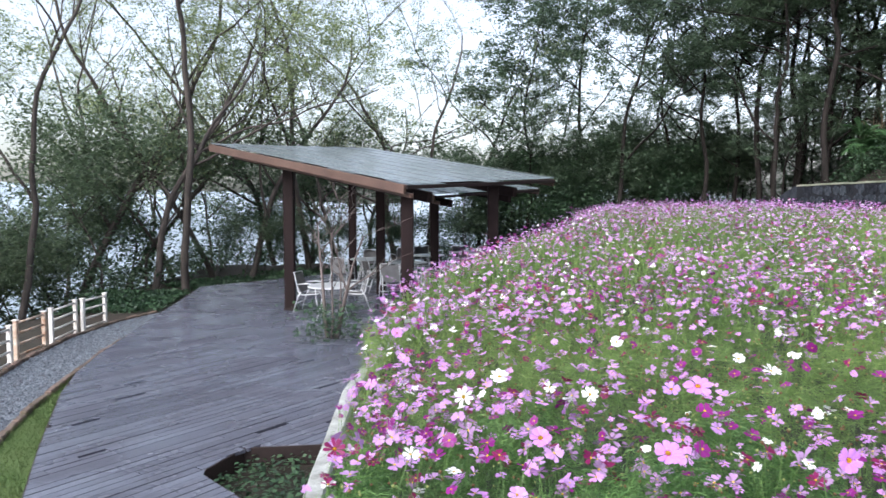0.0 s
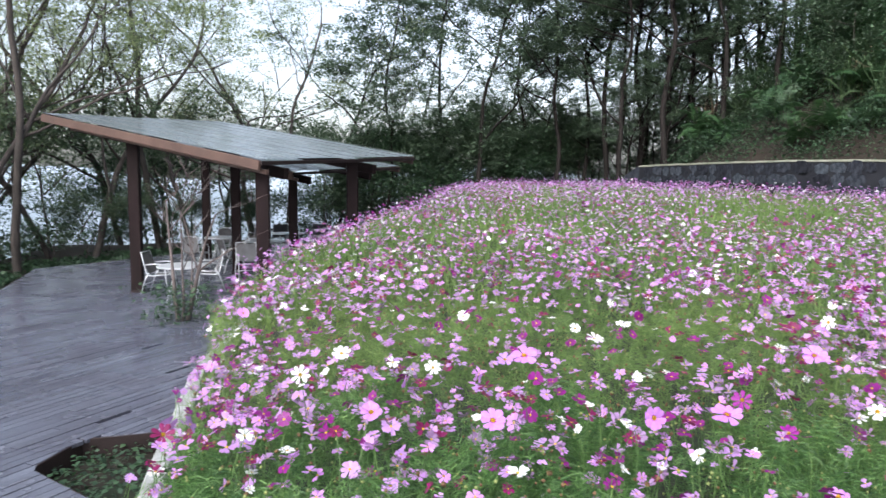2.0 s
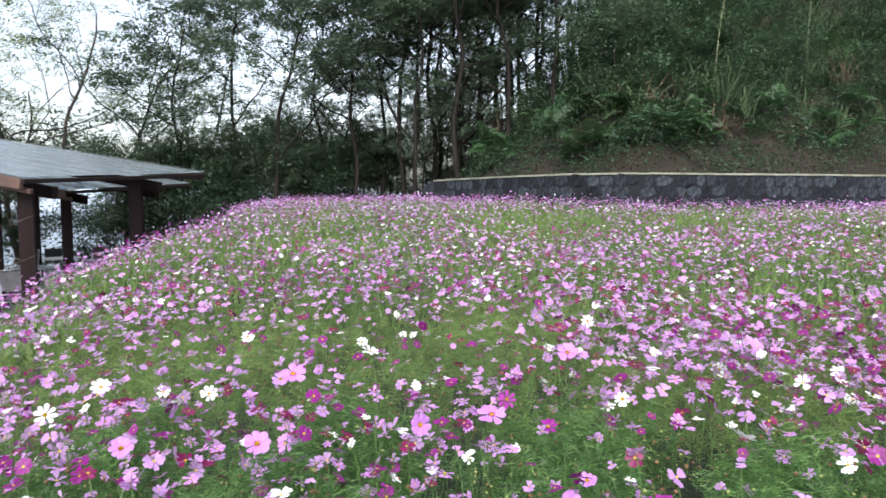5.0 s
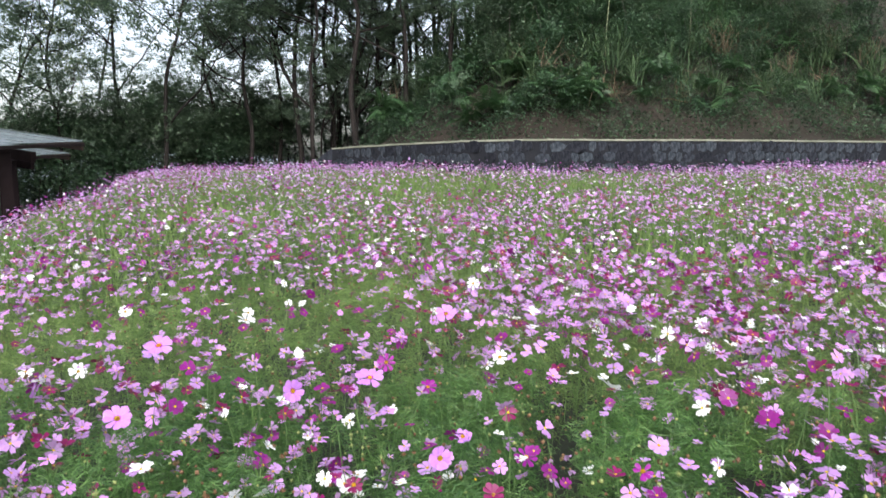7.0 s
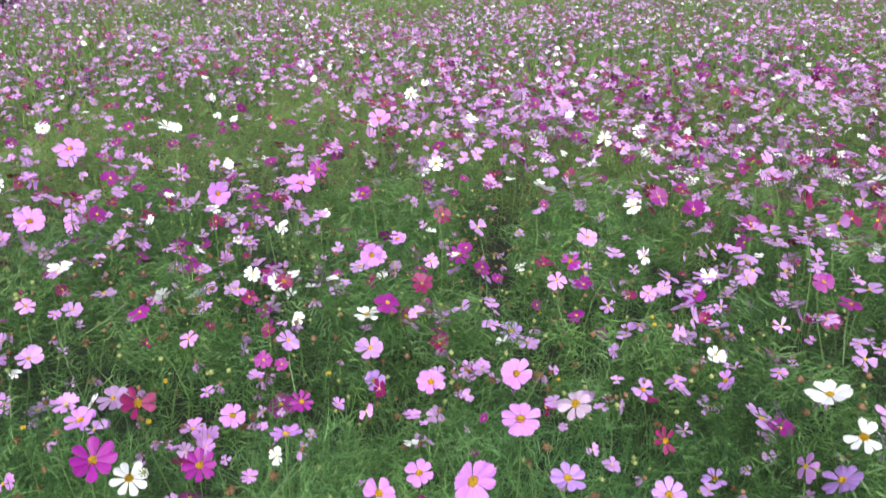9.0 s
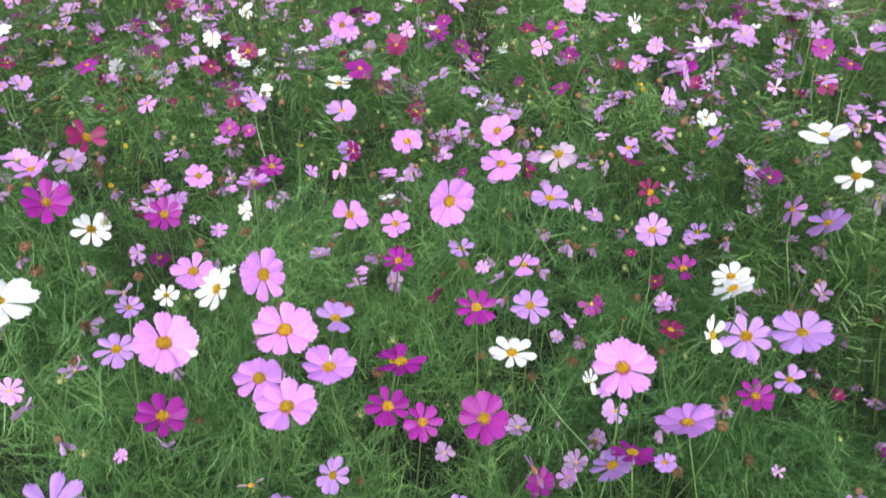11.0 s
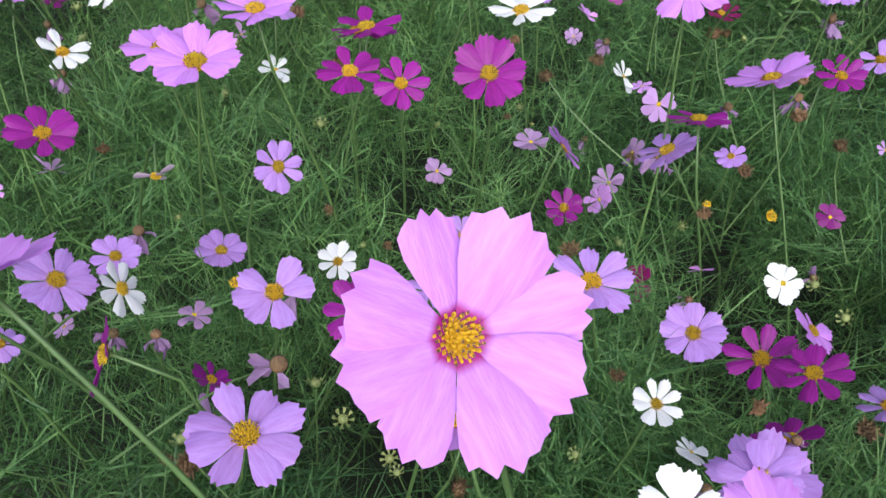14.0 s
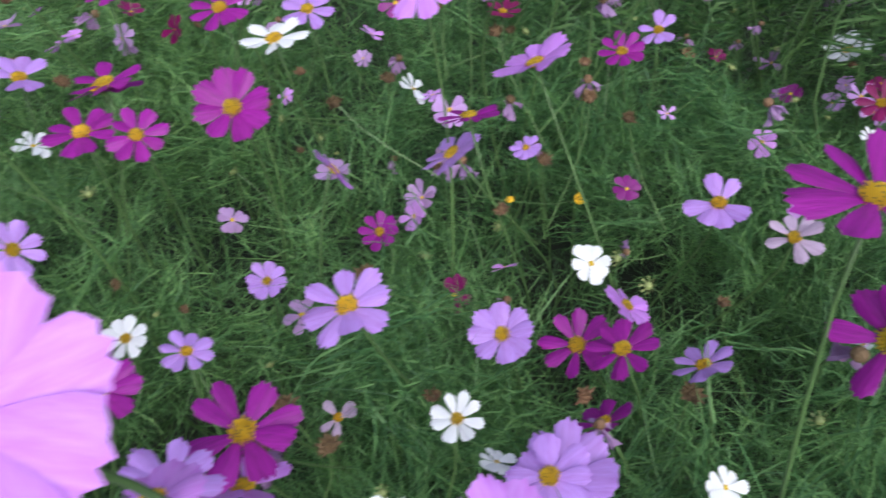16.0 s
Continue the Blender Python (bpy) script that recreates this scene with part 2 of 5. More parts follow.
# Foot of the stone wall and the height of its top.
BACKWALL = [(10.86, 21.96, 2.93), (11.21, 20.65, 2.97), (11.71, 18.03, 3.01), (12.25, 16.2, 3.03), (13.1, 15.05, 3.03), (14.0, 14.5, 3.02), (15.3, 14.05, 3.00), (17.9, 13.3, 2.98), (20.2, 12.9, 2.96), (24.76, 11.9, 2.90), (29.1, 10.6, 2.85), (35.2, 7.5, 2.8)]
# The foot of the hill goes on past both ends of the wall.
HILLFOOT = [(44.0, 90.0), (24.5, 50.0), (14.6, 30.0), (11.4, 24.6)] + [p[:2] for p in BACKWALL] + [(41.0, 2.0), (44.0, -12.0)]


def edge_x(y):
    return np.interp(y, [p[1] for p in EDGE], [p[0] for p in EDGE])


def back_s(x, y):
    """Metres beyond the foot of the hill (negative: inside the field)."""
    best = np.full(np.shape(x), 1e9)
    side = np.ones(np.shape(x))
    for (ax, ay), (bx, by) in zip(HILLFOOT, HILLFOOT[1:]):
        dx, dy = bx - ax, by - ay
        k = np.clip(((x - ax) * dx + (y - ay) * dy) / (dx * dx + dy * dy), 0, 1)
        d = np.hypot(x - ax - k * dx, y - ay - k * dy)
        near = d < best
        side = np.where(near, np.sign(dx * (y - ay) - dy * (x - ax)), side)
        best = np.where(near, d, best)
    return best * side


def beyond_wall(u, off):
    """Places a share u (0 to 1) of the way along the wall and off metres behind it."""
    p = np.array([q[:2] for q in BACKWALL])
    run = np.concatenate([[0], np.cumsum(np.hypot(*np.diff(p, axis=0).T))])
    at = np.asarray(u) * run[-1]
    x, y = np.interp(at, run, p[:, 0]), np.interp(at, run, p[:, 1])
    e = 1.2
    dx, dy = np.interp(at + e, run, p[:, 0]) - np.interp(at - e, run, p[:, 0]), np.interp(at + e, run, p[:, 1]) - np.interp(at - e, run, p[:, 1])
    ln = np.hypot(dx, dy)
    return x - dy / ln * off, y + dx / ln * off


def smooth(v):
    v = np.clip(v, 0, 1)
    return v * v * (3 - 2 * v)


def tops(x, y):
    """Height of the flower heads over the field."""
    r = np.hypot(x, y)
    t = 1.72 + (0.62 - 0.17 * smooth((np.arctan2(x, y) - 0.6) / 0.4)) * smooth((r - 4) / 17)
    s = np.maximum(x - edge_x(y), 0)
    return t - 0.36 * np.exp(-s / 0.9) * smooth((y - 1.5) / 3)


def in_field(x, y):
    return (x > edge_x(y) + np.interp(y, [3.0, 5.5, 7.0, 8.0], [0.19, 0.15, 0.07, 0.02])) & (back_s(x, y) < -0.25) & (x * 0.643 + y * 0.766 > -0.22) & (y < 29) & (y > -8)


def land(x, y):
    """Height of the open ground."""
    s = back_s(x, y)
    z = np.full(np.shape(x), -0.22)
    drop = np.maximum(np.maximum(-8.2 - x, 0), np.maximum(np.minimum(y - 29.5, 40), 0) * smooth((14 - x) / 6))
    z = z - 0.42 * drop * smooth(drop / 6) 
    k = np.where(x < 14, smooth((23.2 - y) / 2), 1.0)
    rise = np.maximum(s - 0.8 * k, 0)
    hill = 1.4 + 1.46 * k + 0.72 * rise * smooth(rise / 1.2 + 0.2) + 0.10 * np.sin(x * 0.9) * np.cos(y * 0.8) * smooth(s / 3)
    hill = np.minimum(hill, 18 + 0.05 * s)
    w = smooth((s + 0.05) / (0.1 + 1.6 * (1 - k)))
    far = smooth((np.hypot(x, y) - 60) / 120)
    inside = (x > edge_x(y) - 0.1) & (s < 0.05) & (y < 29.5) & (y > -9)
    z = np.where(inside, tops(x, y) - 0.95, z)
    return np.maximum(z * (1 - w) + hill * w, -16) * (1 - far) - 16 * far * (1 - w)


def ground():
    t = np.linspace(-1, 1, 181)
    ax = 14 * t + 900 * np.sign(t) * np.abs(t) ** 5
    x, y = np.meshgrid(ax + 4, ax + 12)
    z = land(x, y)
    z += 0.05 * np.sin(x * 1.7 + 2 * np.sin(y)) * np.sin(y * 1.3)
    n = len(t)
    i = np.arange(n * n).reshape(n, n)
    f = np.stack([i[:-1, :-1], i[:-1, 1:], i[1:, 1:], i[1:, :-1]], -1).reshape(-1, 4)
    return tagged(mesh_object("ground", np.stack([x, y, z], -1).reshape(-1, 3), f, M_BANK, smooth=True), "bare earth and leaf litter falling away beyond the deck", "ground", kind="structure")


ground()


def bed():
    """Soil of the flower bed, its colour darkened for the shade between plants."""
    xs, ys = np.linspace(-1.2, 20, 90), np.linspace(-6, 29.4, 120)
    x, y = np.meshgrid(xs, ys)
    ok = in_field(x, y)
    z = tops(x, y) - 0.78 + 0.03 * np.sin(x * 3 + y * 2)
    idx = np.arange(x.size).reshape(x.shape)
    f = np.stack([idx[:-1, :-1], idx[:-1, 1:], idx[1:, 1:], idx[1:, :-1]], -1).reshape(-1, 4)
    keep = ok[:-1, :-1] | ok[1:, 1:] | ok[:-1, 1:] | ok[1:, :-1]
    return tagged(mesh_object("field_soil", np.stack([x, y, z], -1).reshape(-1, 3), f[keep.ravel()], M_SOIL_SHADE, smooth=True), "soil of the sloping cosmos field, darkened for shade between plants", "soil", kind="structure")


bed()


# ---- deck, its edge wall and the gravel strip ----
DECK = [(-3.40, 5.58), (-4.21, 7.41), (-4.66, 8.49), (-5.07, 9.49), (-5.42, 10.57), (-5.68, 11.8), (-5.96, 13.68), (-6.30, 15.94), (-6.79, 19.5), (-7.0, 20.8), (-5.01, 23.06), (-0.94, 27.03), (4.20, 27.40), (4.15, 23.4), (2.75, 17.6), (1.05, 14.1), (-0.13, 11.5), (-0.77, 9.0),
        (-0.97, 7.53), (-2.07, 7.37), (-2.30, 6.69), (-1.51, 5.86), (-1.51, 1.13), (-3.21, 1.13)]
BOARD = radians(36.5)
ALONG, ACROSS = np.array([math.sin(BOARD), math.cos(BOARD)]), np.array([math.cos(BOARD), -math.sin(BOARD)])


def crossings(w):
    """Where the line at offset w across the boards meets the deck's outline."""
    out = []
    for a, b in zip(DECK, DECK[1:] + DECK[:1]):
        wa, wb = np.dot(a, ACROSS), np.dot(b, ACROSS)
        if (wa - w) * (wb - w) < 0:
            k = (w - wa) / (wb - wa)
            out.append((1 - k) * np.dot(a, ALONG) + k * np.dot(b, ALONG))
    return sorted(out)


def deck():
    root = thing("deck", pose(0, 0, 0), "wide wet timber deck of weathered purplish-brown boards", "deck", kind="structure")
    near, rest_v, rest_f = 0, [], []
    w = min(np.dot(p, ACROSS) for p in DECK)
    first, top = w, max(np.dot(p, ACROSS) for p in DECK)
    rr = random.Random(3)
    boards = []
    while w < top:
        a, b = crossings(w + 0.006), crossings(w + 0.113)
        if len(a) != len(b):
            a = b = crossings(w + 0.0595)
        if a:
            for i in range(0, len(a) - 1, 2):
                lo, hi = (a[i], b[i]), (a[i + 1], b[i + 1])
                s = min(lo) - rr.uniform(0, 3)
                while s < max(hi):
                    e = s + rr.choice((1.8, 2.4, 3.0, 3.6))
                    l0, l1, h0, h1 = max(s, lo[0]), max(s, lo[1]), min(e - 0.006, hi[0]), min(e - 0.006, hi[1])
                    if h0 - l0 > 0.03 and h1 - l1 > 0.03:
                        dz = rr.uniform(-0.003, 0.003)
                        if rr.random() < 0.11 and h0 - l0 > 1.2:  # a stretch has rotted out
                            g = rr.uniform(l0 + 0.2, h0 - 0.8)
                            q = g + rr.uniform(0.25, 0.55)
                            boards += [(w, l0, l1, g, g, dz), (w, q, q, h0, h1, dz), (w + 0.05, g + 0.006, g + 0.006, q - 0.006, q - 0.006, dz - 0.004)]
                        else:
                            boards.append((w, l0, l1, h0, h1, dz))
                    s = e
        w += 0.119
    boards.sort(key=lambda q: np.hypot(*(ALONG * (q[1] + q[3]) / 2 + ACROSS * q[0] - (-2.5, 6.0))))
    for k, (w, l0, l1, h0, h1, dz) in enumerate(boards):
        wide = 0.107 if abs((w - first) / 0.119 - round((w - first) / 0.119)) < 0.05 else 0.056
        c = [(w + 0.006, l0), (w + 0.006 + wide, l1), (w + 0.006 + wide, h1), (w + 0.006, h0)]
        top4 = [(*(ALONG * s + ACROSS * q), dz) for q, s in c]
        mid = np.mean([t[:2] for t in top4], 0)
        inner = [(t[0] + (mid[0] - t[0]) * 0.004, t[1] + (mid[1] - t[1]) * 0.004, 0.0 + dz) for t in top4]
        low = [(t[0], t[1], dz - 0.006) for t in top4]
        base = [(t[0], t[1], dz - 0.035) for t in top4]
        v = inner + low + base
        f = [(0, 3, 2, 1)] + [q for i in range(4) for q in ((i, (i + 1) % 4, (i + 1) % 4 + 4, i + 4), (i + 4, (i + 1) % 4 + 4, (i + 1) % 4 + 8, i + 8))]
        if k < 300:
            mesh_object("board", v, f, M_DECK, root)
        else:
            rest_f += [tuple(i + len(rest_v) for i in q) for q in f]
            rest_v += v
    far = mesh_object("boards", rest_v, rest_f, M_DECKREST, root)
    tagged(far, kind="stuff")
    # A flat dark sheet stands in for the shaded void below the boards.
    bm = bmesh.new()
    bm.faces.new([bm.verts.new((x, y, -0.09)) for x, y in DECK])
    part("underside_shade", bm, M_FASCIA, root)
    # Fascia boards hanging at the rim.
    for a, b in zip(DECK, DECK[1:] + DECK[:1]):
        d = Vector((b[0] - a[0], b[1] - a[1], 0))
        if d.length > 0.1:
            bm = box((0, -0.02, -0.26), (d.length, 0.012, -0.004), 0.004, pose(a[0], a[1], 0, 0, 0, math.degrees(math.atan2(d.y, d.x))))
            part("fascia", bm, M_FASCIA, root, "dark stained fascia board")


def ribbon(name, line, lo, hi, z0, z1, mt, label, category):
    """A long low block that follows a line; lo, hi: its sides to the right of the line."""
    pts = [Vector((*p, 0)) if len(p) == 2 else Vector(p) for p in line]
    dense = [a.lerp(b, k / 6) for a, b in zip(pts, pts[1:]) for k in range(6)] + [pts[-1]]
    v = []
    for i, p in enumerate(dense):
        d = (dense[min(i + 1, len(dense) - 1)] - dense[max(i - 1, 0)]).normalized()
        n = Vector((d.y, -d.x, 0)).normalized()
        for off, z in ((lo, z0), (lo, z1 - 0.02), (lo + 0.015, z1), (hi - 0.015, z1), (hi, z1 - 0.02), (hi, z0)):
            q = Vector((p.x, p.y, 0)) + n * off
            z += p.z
            wob = 0.012 * noise.noise(q * 3 + Vector((z, off, 0)))
            v.append((q.x + wob, q.y, z + wob))
    f = [(i * 6 + k, i * 6 + k + 1, i * 6 + k + 7, i * 6 + k + 6) for i in range(len(dense) - 1) for k in range(5)]
    f += [tuple(range(5, -1, -1)), tuple(range((len(dense) - 1) * 6, len(dense) * 6))]
    return tagged(mesh_object(name, v, f, mt), label, category, kind="structure")


ribbon("bed_wall", EDGE[:7], -0.11, 0.02, -0.3, 0.86, M_CONC, "low whitewashed concrete wall holding up the flower bed", "retaining wall")
ribbon("bed_kerb", EDGE[6:], -0.11, 0.02, -0.3, 0.86, M_CONC, "whitewashed concrete wall behind the pavilions", "retaining wall")

# Right and left edge of the gravel strip.
GRAVEL = [(-4.35, 5.9), (-5.04, 8.1), (-5.31, 9.1), (-5.52, 10.1), (-5.94, 12.4), (-6.22, 14.9), (-6.42, 16.9)]
VERGE = [(-5.6, 5.9), (-6.1, 8.1), (-6.3, 9.1), (-6.6, 10.5), (-6.9, 11.9), (-7.12, 13.7), (-7.02, 15.6), (-6.6, 16.9)]


def gravel():
    bm = bmesh.new()
    bm.faces.new([bm.verts.new((x, y, -0.12)) for x, y in GRAVEL + VERGE[::-1]])
    bmesh.ops.recalc_face_normals(bm, faces=bm.faces)
    tagged(part("gravel_bed", bm, M_GRAVEL), "bluish grey gravel strip beside the deck", "gravel", kind="structure")
    n = 15000
    y = npr.uniform(6.0, 16.8, n)
    xr, xl = np.interp(y, [p[1] for p in GRAVEL], [p[0] for p in GRAVEL]), np.interp(y, [p[1] for p in VERGE], [p[0] for p in VERGE])
    x = xl + (xr - xl) * npr.uniform(0, 1, n)
    v = np.array([(1, 0, 0), (-0.5, 0.8, 0), (-0.5, -0.8, 0), (0.1, 0.1, 0.9)])
    f = np.array([(0, 1, 3), (1, 2, 3), (2, 0, 3)])
    sv, sf = scatter(v, f, np.stack([x, y, np.full(n, -0.118)], -1), turns(n, 0.7), npr.uniform(0.010, 0.026, n))
    tagged(mesh_object("pebbles", sv, sf, M_GRAVEL), "loose bluish grey gravel", "gravel", kind="stuff")
    for line, off in ((GRAVEL, 0.04), (VERGE, -0.05)):
        ys = [p[1] for p in line]
        for k in range(34):
            y = 6.1 + 0.32 * k
            x = float(np.interp(y, ys, [p[0] for p in line])) + off
            x2 = float(np.interp(y + 0.1, ys, [p[0] for p in line])) + off
            a = math.degrees(math.atan2(x - x2, 0.1))
            bm = box((-0.045, -0.15, -0.08), (0.045, 0.15, 0.03 + rnd.uniform(-0.012, 0.015)), 0.014, pose(x, y, -0.1, rnd.uniform(-4, 4), rnd.uniform(-5, 5), a))
            tagged(part("edging_block", bm, M_EDGE), "rough reddish-brown edging block beside the gravel", "edging block", "edging blocks")


def turf(name, x0, x1, y0, y1, test, n, z, label):
    x, y = npr.uniform(x0, x1, n), npr.uniform(y0, y1, n)
    ok = test(x, y)
    x, y = x[ok], y[ok]
    v = np.array([(-0.05, 0, 0), (0.05, 0, 0), (0.15, 0, 0.6), (0.35, 0, 1.0)])
    f = np.array([(0, 1, 2), (0, 2, 3)])
    sv, sf = scatter(v, f, np.stack([x, y, np.full(len(x), z)], -1), turns(len(x), 0.4), npr.uniform(0.04, 0.10, len(x)))
    tagged(mesh_object(name, sv, sf, M_TURF), label, "grass", kind="stuff")


def lawn():
    bm = bmesh.new()
    bm.faces.new([bm.verts.new((x, y, -0.13)) for x, y in ((-4.3, 0.94), (-3.15, 0.94), (-3.2, 5.6), (-4.0, 7.41), (-4.5, 8.49), (-4.9, 9.49), (-5.5, 12.0), (-5.87, 12.0), (-5.52, 10.1), (-5.31, 9.1), (-5.04, 8.1), (-4.35, 5.9))])
    tagged(part("lawn", bm, M_TURF), "narrow strip of green turf beside the deck", "lawn", kind="structure")
    turf("lawn_grass", -5.9, -3.4, 5, 12, lambda x, y: (x < np.interp(y, [5.58, 7.41, 8.49, 9.49, 10.6], [-3.43, -4.24, -4.69, -5.1, -5.45])) & (x > np.interp(y, [5.9, 8.1, 9.1, 10.1, 11], [-4.32, -5.0, -5.27, -5.48, -5.6])), 26000, -0.13, "short bright green turf beside the deck")
    bm = bmesh.new()
    bm.faces.new([bm.verts.new(p) for p in ((-2.32, 6.71, -0.24), (-1.46, 4.72, -0.24), (-0.85, 4.72, -0.24), (-0.94, 7.65, -0.24), (-2.08, 7.42, -0.24))])
    tagged(part("planting_bed", bm, M_SOIL_SHADE), "small weedy bed in the notch of the deck", "soil", kind="structure")
    n = 1500
    x, y = npr.uniform(-2.36, -0.95, n), npr.uniform(5.1, 7.5, n)
    ok = (x > -2.25 + np.abs(y - 6.75) * 0.45) | ((y < 7.3) & (x > -1.9))
    ok &= x > -1.53 - np.maximum(y - 5.86, 0) * 0.9
    x, y = x[ok], y[ok]
    v = np.array([(0, 0, 0), (0.5, 0.32, 0.08), (1, 0, -0.05), (0.5, -0.32, 0.08)])
    sv, sf = scatter(v, np.array([(0, 1, 2, 3)]), np.stack([x, y, npr.uniform(-0.22, -0.06, len(x))], -1), turns(len(x), 0.5), npr.uniform(0.04, 0.09, len(x)))
    tagged(mesh_object("ground_cover", sv, sf, M_LEAFC), "low leafy green weeds in the deck's notch", "weeds", kind="stuff")


deck()
gravel()
lawn()


# ---- white railing ----
def railing():
    # Each: start, end of a panel along the strip; heights are nearly one.
    spots = [((-6.72, 9.6), (-6.97, 11.55), -0.15), ((-7.18, 12.08), (-7.21, 13.01), -0.15), ((-7.28, 13.37), (-7.38, 14.46), -0.15), ((-7.33, 14.66), (-7.27, 15.5), -0.15)]
    for k, (a, b, z) in enumerate(spots):
        d = Vector((b[0] - a[0], b[1] - a[1], 0))
        root = thing("railing_panel", pose(a[0], a[1], z, 0, 0, math.degrees(math.atan2(d.y, d.x))), "low white rust-stained metal railing panel beside the gravel", "railing", "railing panels")
        for x in (0.0, d.length):
            post = part("post", box((x - 0.035, -0.035, -0.12), (x + 0.035, 0.035, 0.67), 0.008), M_WHITE if k != 1 else M_RUST, root)
            part("cap", box((x - 0.045, -0.045, 0.665), (x + 0.045, 0.045, 0.685), 0.006), M_WHITE, post)
        for z0 in (0.07, 0.255, 0.44, 0.62):
            part("rail", tube([(0.03, 0, z0), (d.length - 0.03, 0, z0)], 0.021, 8), M_WHITE if k != 1 else M_RUST, root, smooth=True)
        part("sill", box((-0.05, -0.06, -0.16), (d.length + 0.05, 0.06, -0.09), 0.01), M_WHITE if k > 1 else M_RUST, root, "flaking bottom rail")


railing()


# ---- pavilions ----
def sheet_roof(root, a, b, c, d):
    """Ribbed sheets between four corners: a near, b right, c back, d left; the slope runs from a to d."""
    a, b, c, d = (Vector(p) for p in (a, b, c, d))
    n = ((b - a).cross(d - a)).normalized()
    n = n if n.z > 0 else -n
    cols = 8
    for i in range(cols):
        u0, u1 = i / cols + 0.002, (i + 1) / cols - 0.002
        bm = bmesh.new()
        steps, ribs, grid = 10, 9, []
        for s in range(steps + 1):
            row = []
            for r in range(ribs + 1):
                u = u0 + (u1 - u0) * r / ribs
                p = a.lerp(b, u).lerp(d.lerp(c, u), s / steps)
                row.append(bm.verts.new(p + n * (0.006 * (r % 2) + 0.004 * math.sin(s * 2.1 + i) + 0.05)))
            grid.append(row)
        for s in range(steps):
            for r in range(ribs):
                bm.faces.new((grid[s][r], grid[s][r + 1], grid[s + 1][r + 1], grid[s + 1][r]))
        part("roof_sheet", bm, M_ROOF, root, "shiny translucent ribbed roofing sheet")
    for i in range(cols + 1):
        p, q = a.lerp(b, i / cols) + n * 0.075, d.lerp(c, i / cols) + n * 0.075
        part("batten", tube([p, q], 0.008, 4), M_ROOFBAR, root)


def beam(root, p, q, w, h, mt, name="beam"):
    p, q = Vector(p), Vector(q)
    d = q - p
    m = Matrix.Translation(p) @ d.to_track_quat("X", "Z").to_matrix().to_4x4()
    part(name, box((0, -w / 2, -h), (d.length, w / 2, 0), 0.008, m), mt, root)


def pavilion(shift, posts):
    root = thing("pavilion", pose(*shift), "open dark timber pavilion with a sloping clear sheet roof", "pavilion", "pavilions on the deck")
    a, b, c, d = (-0.66, 12.8, 2.77), (2.66, 17.5, 2.97), (-2.4, 22.7, 4.04), (-5.72, 18.0, 3.84)
    A, B, C, D = (Vector(p) for p in (a, b, c, d))
    sheet_roof(root, a, b, c, d)
    beam(root, A + Vector((0, 0, 0.03)), D + Vector((0, 0, 0.03)), 0.07, 0.17, M_BEAM, "rake_board")
    beam(root, B + Vector((0, 0, 0.03)), C + Vector((0, 0, 0.03)), 0.07, 0.17, M_BEAM, "rake_board")
    beam(root, A + Vector((0, 0, 0.02)), B + Vector((0, 0, 0.02)), 0.08, 0.07, M_FASCIA, "eave_board")
    beam(root, D + Vector((0, 0, 0.02)), C + Vector((0, 0, 0.02)), 0.08, 0.10, M_FASCIA, "eave_board")
    beam(root, A + Vector((0.12, 0.10, -0.13)), A.lerp(D, 0.87) + Vector((0.12, 0.10, -0.13)), 0.07, 0.08, M_BEAM, "rake_beam")
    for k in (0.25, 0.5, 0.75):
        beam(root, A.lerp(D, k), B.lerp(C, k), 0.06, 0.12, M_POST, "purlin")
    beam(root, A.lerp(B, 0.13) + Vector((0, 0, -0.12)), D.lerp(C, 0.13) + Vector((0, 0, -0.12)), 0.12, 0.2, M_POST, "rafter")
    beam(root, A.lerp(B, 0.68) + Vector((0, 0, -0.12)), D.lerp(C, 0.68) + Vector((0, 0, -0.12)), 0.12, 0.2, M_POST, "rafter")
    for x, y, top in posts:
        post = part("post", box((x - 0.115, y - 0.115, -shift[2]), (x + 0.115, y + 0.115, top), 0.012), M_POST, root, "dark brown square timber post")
        part("shoe", box((x - 0.13, y - 0.13, -shift[2]), (x + 0.13, y + 0.13, 0.05 - shift[2]), 0.006), M_FASCIA, post, "steel post shoe")


POSTS = [(-3.5, 16.55, 3.30), (-0.66, 13.4, 2.68), (1.08, 15.8, 2.80), (-1.66, 19.3, 3.3)]
pavilion((0, 0, 0), POSTS)
pavilion((0.45, 6.2, -0.18), [(-3.3, 16.7, 3.3), (-0.68, 13.5, 2.68), (1.08, 15.8, 2.8), (-1.66, 19.3, 3.3)])


